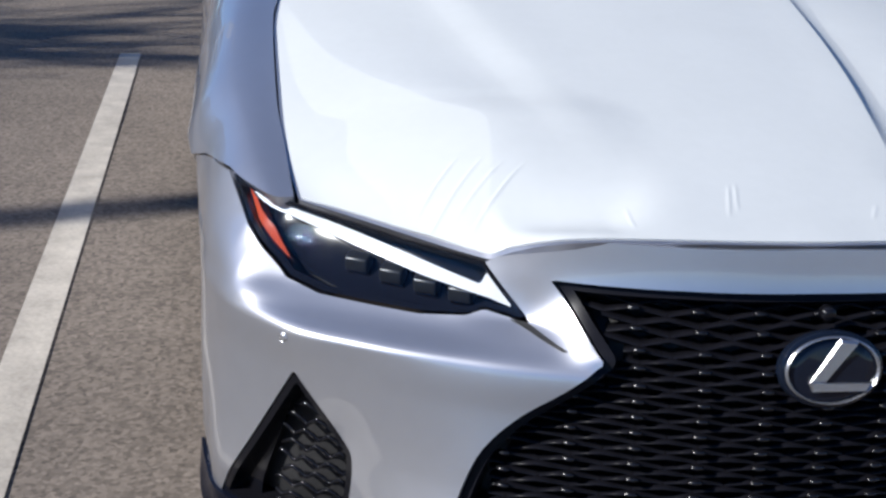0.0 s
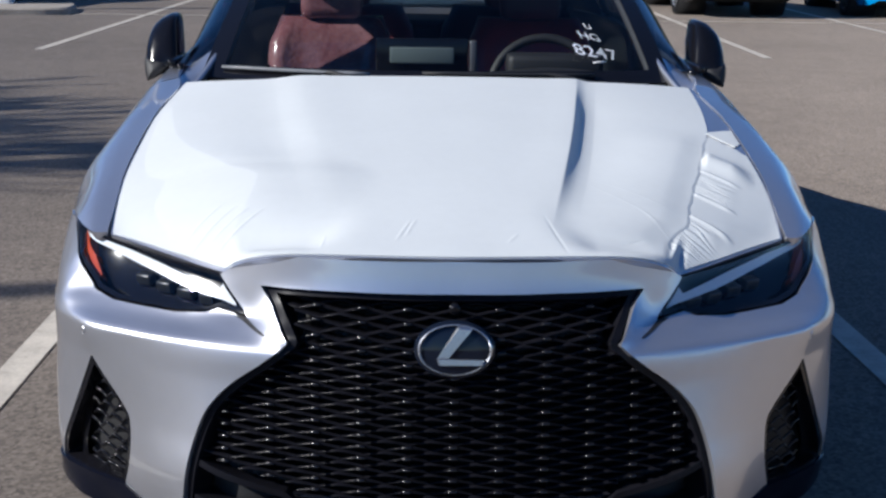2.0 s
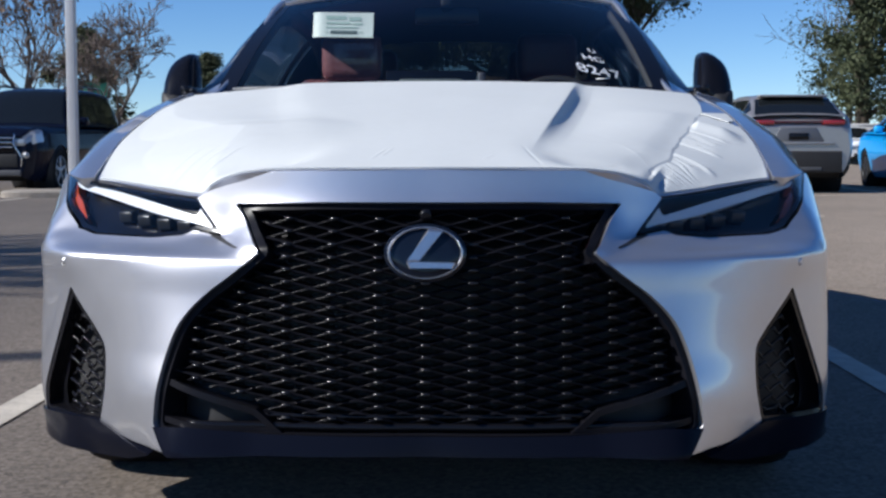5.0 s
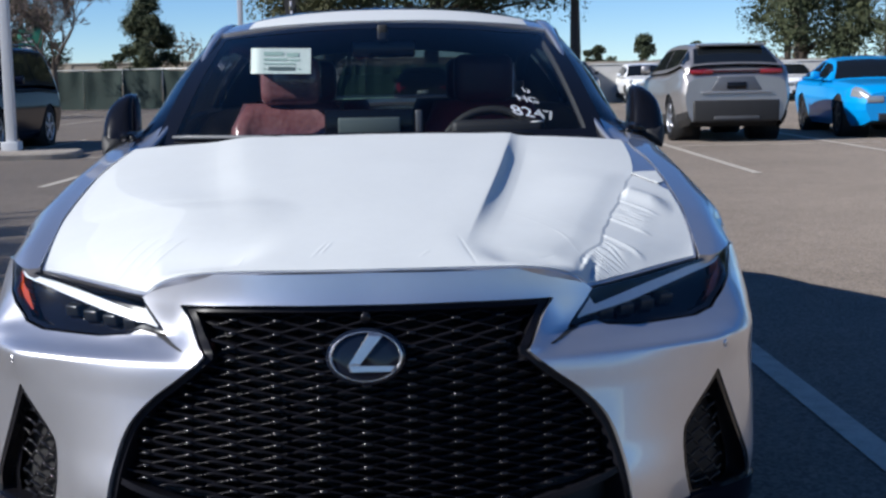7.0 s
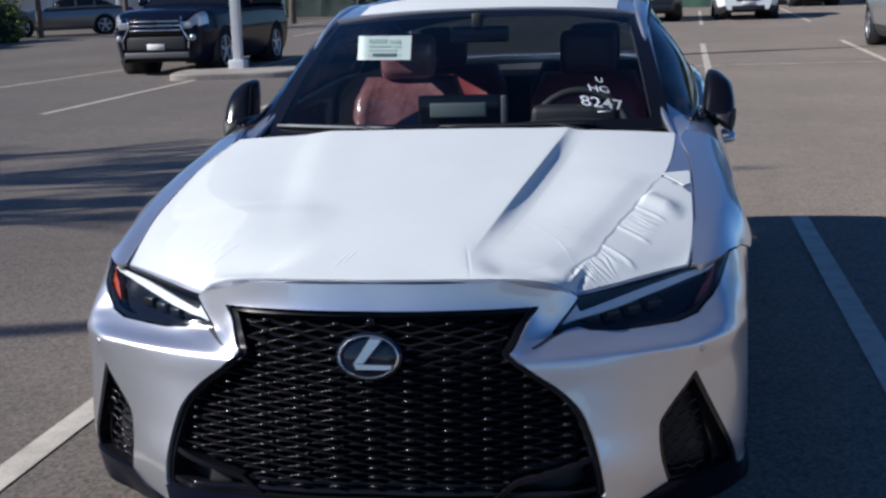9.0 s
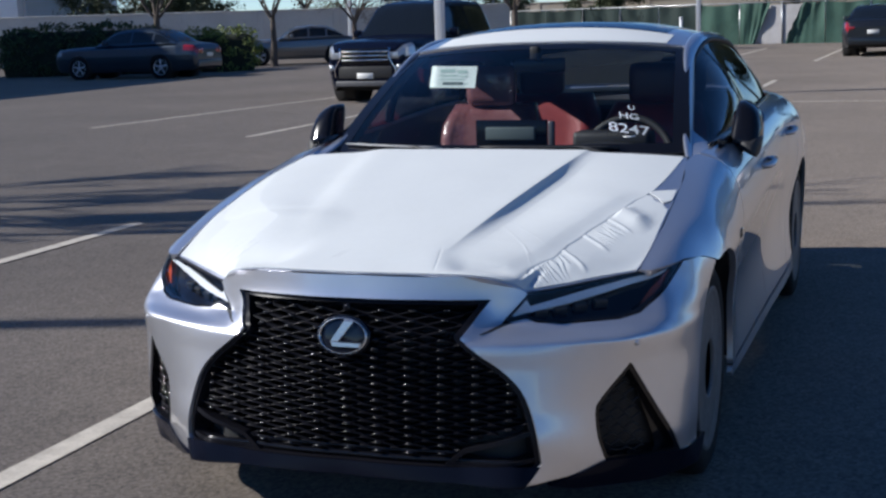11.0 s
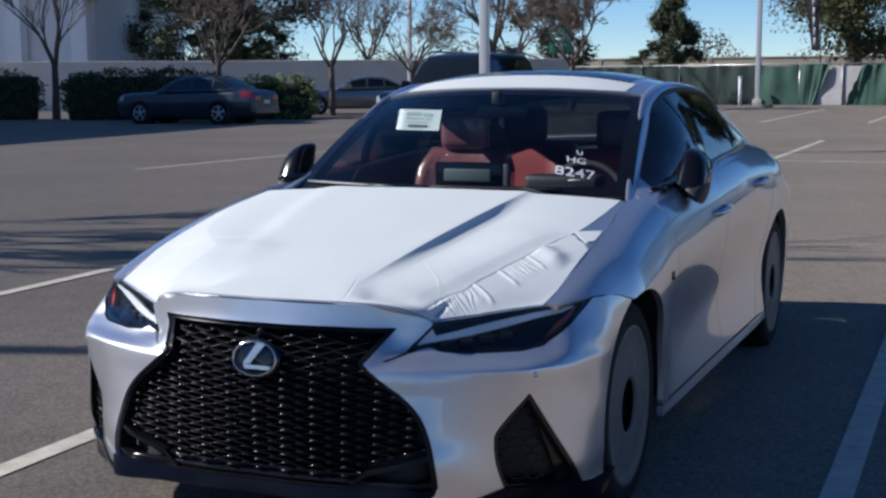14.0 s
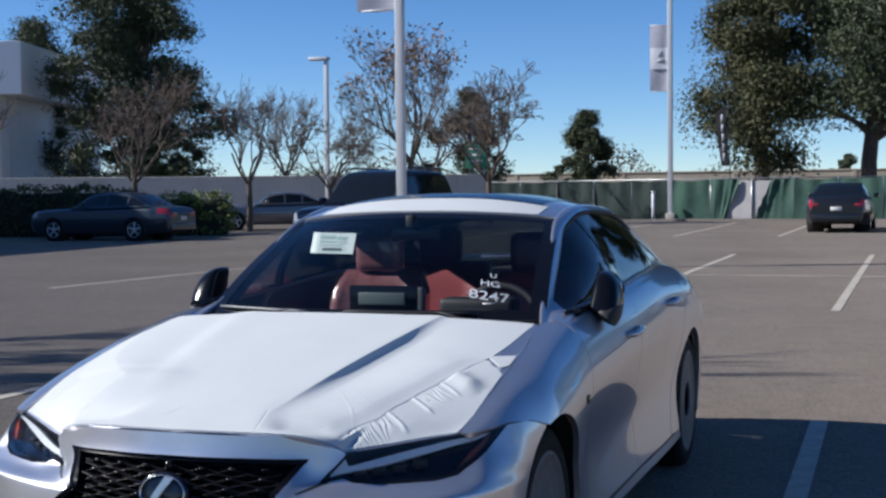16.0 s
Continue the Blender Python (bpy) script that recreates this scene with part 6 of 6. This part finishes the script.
leafy_tree("large spreading evergreen behind the fence", (.8, 57.5), 14.5, 5.2, 25, LEAF_DARK, .30, 270, 220, trunk_lean=2.0, full=2.4)
leafy_tree("tall evergreen behind the fence", (7.5, 58.5), 11.0, 2.4, 26, LEAF_OLIVE, .62, 50, 160)
leafy_tree("tall dark evergreen behind the boundary wall", (16.6, 54.0), 13.0, 2.7, 27, LEAF_DARK, .15, 110, 210, full=2.2)
leafy_tree("tall dark evergreen behind the boundary wall", (19.8, 52.0), 12.5, 3.4, 28, LEAF_DARK, .12, 120, 210, full=2.2)
leafy_tree("dark evergreen behind the wall", (-17.6, 58.0), 6.0, 2.6, 29, LEAF_DARK, .1, 60, 90)
leafy_tree("dark evergreen at the lot's side", (24.0, 13.0), 9.0, 3.6, 31, LEAF_DARK, .2, 80, 60, .12)
leafy_tree("dark evergreen at the lot's side", (23.0, 21.0), 10.0, 3.8, 32, LEAF_DARK, .2, 80, 60, .12)
leafy_tree("dark evergreen at the lot's side", (25.5, 5.0), 8.0, 3.4, 33, LEAF_OLIVE, .2, 69, 60, .12)


def hedge(label, x0, y0, x1, y1, high, thick, seed, material):
    """A clipped hedge: a dark twiggy core under a skin of small leaves."""
    rng = np.random.default_rng(seed)
    h = thing("hedge", label, "hedge", lot((x0 + x1) / 2, (y0 + y1) / 2), math.degrees(math.atan2(y1 - y0, x1 - x0)))
    long = math.hypot(x1 - x0, y1 - y0)
    part("core", bm_box((-long / 2 + .20, -thick / 2 + .20, -.05), (long / 2 - .20, thick / 2 - .20, high - .17), .22, 4), mat("hedge_core", (.015, .02, .01), .9, vary=.2, scale=4), h)
    n = int(long * high * 85)
    d = rng.normal(0, 1, (n, 3))
    d /= (np.abs(d) ** 4).sum(1, keepdims=True) ** .25
    swell = 1 + .05 * np.sin(d[:, 0] * long * 1.7 + seed) + .03 * np.sin(d[:, 0] * long * 4.1)
    cs = d * rng.uniform(.84, 1, (n, 1)) * [long / 2, thick / 2, high / 2] * np.stack([np.ones(n), swell, swell], 1)
    cs[:, 2] += high * .52
    part("foliage", leaves(cs, 9, .09, .06, rng), material, h, smooth=False)
    return h


for k, (x, h, w) in enumerate(((15.5, 3.3, 2.6), (19.6, 4.1, 2.8), (24.0, 3.6, 2.4), (-1.5, 3.6, 3.0))):
    leafy_tree("round dark tree far beyond the road", (x, 110), h, w, 60 + k, LEAF_DARK, .15, 26, 120, .12)
hedge("dark clipped hedge against the boundary wall", -32.6, 32.35, -28.0, 33.35, 1.65, 1.0, 41, LEAF_HEDGE)
hedge("dark clipped hedge behind a parked saloon", -26.75, 32.97, -21.3, 34.5, 1.60, 1.0, 42, LEAF_HEDGE)
hedge("bright lime-green hedge in sunlight", -20.9, 34.4, -18.4, 35.2, 1.35, 1.0, 43, LEAF_LIME)
far_rng = np.random.default_rng(77)
fc = []
for x in np.linspace(-95, 75, 160):
    tall = (1.7 + .8 * math.sin(x * .37) + .6 * math.sin(x * .93 + 2)) * (.6 if 2 < x < 17 else 1.35 if x < -6 else 1)
    fc += [(x + far_rng.normal(0, .4), 74 + far_rng.normal(0, 1.2), tall * h) for h in (.15, .42, .68, .92)]
far = part("far_shrubs", leaves(fc, 100, .45, .115, far_rng), leaf_mat("far_scrub", (.10, .075, .045), (.17, .125, .075)), smooth=False)
tagged(far, "brown winter scrub beyond the road", "shrubs", kind="stuff")
gc = [(x, 71.5 + far_rng.normal(0, .6), .4 + 2.4 * far_rng.random() ** 1.5) for c in (-52, -45, -33, -24.5, -15.5) for x in c + far_rng.normal(0, 1.2, 22)]
green = part("far_bushes", leaves(gc, 150, .38, .07, far_rng), leaf_mat("far_green", (.055, .065, .022), (.14, .14, .045)), smooth=False)
tagged(green, "olive green bushes beyond the road", "bushes", kind="stuff")
hills = part("backdrop", ([(x, 330 + 20 * math.sin(x * .01), z) for x in np.linspace(-420, 420, 60) for z in (-2, 4 + 2 * math.sin(x * .013) + 1 * math.sin(x * .05))], [(2 * i, 2 * i + 2, 2 * i + 3, 2 * i + 1) for i in range(59)]), mat("far_hill", (.16, .15, .11), .95, vary=.3, scale=.03), smooth=False)
tagged(hills, "low brown hills in the distance", "hills", kind="structure")
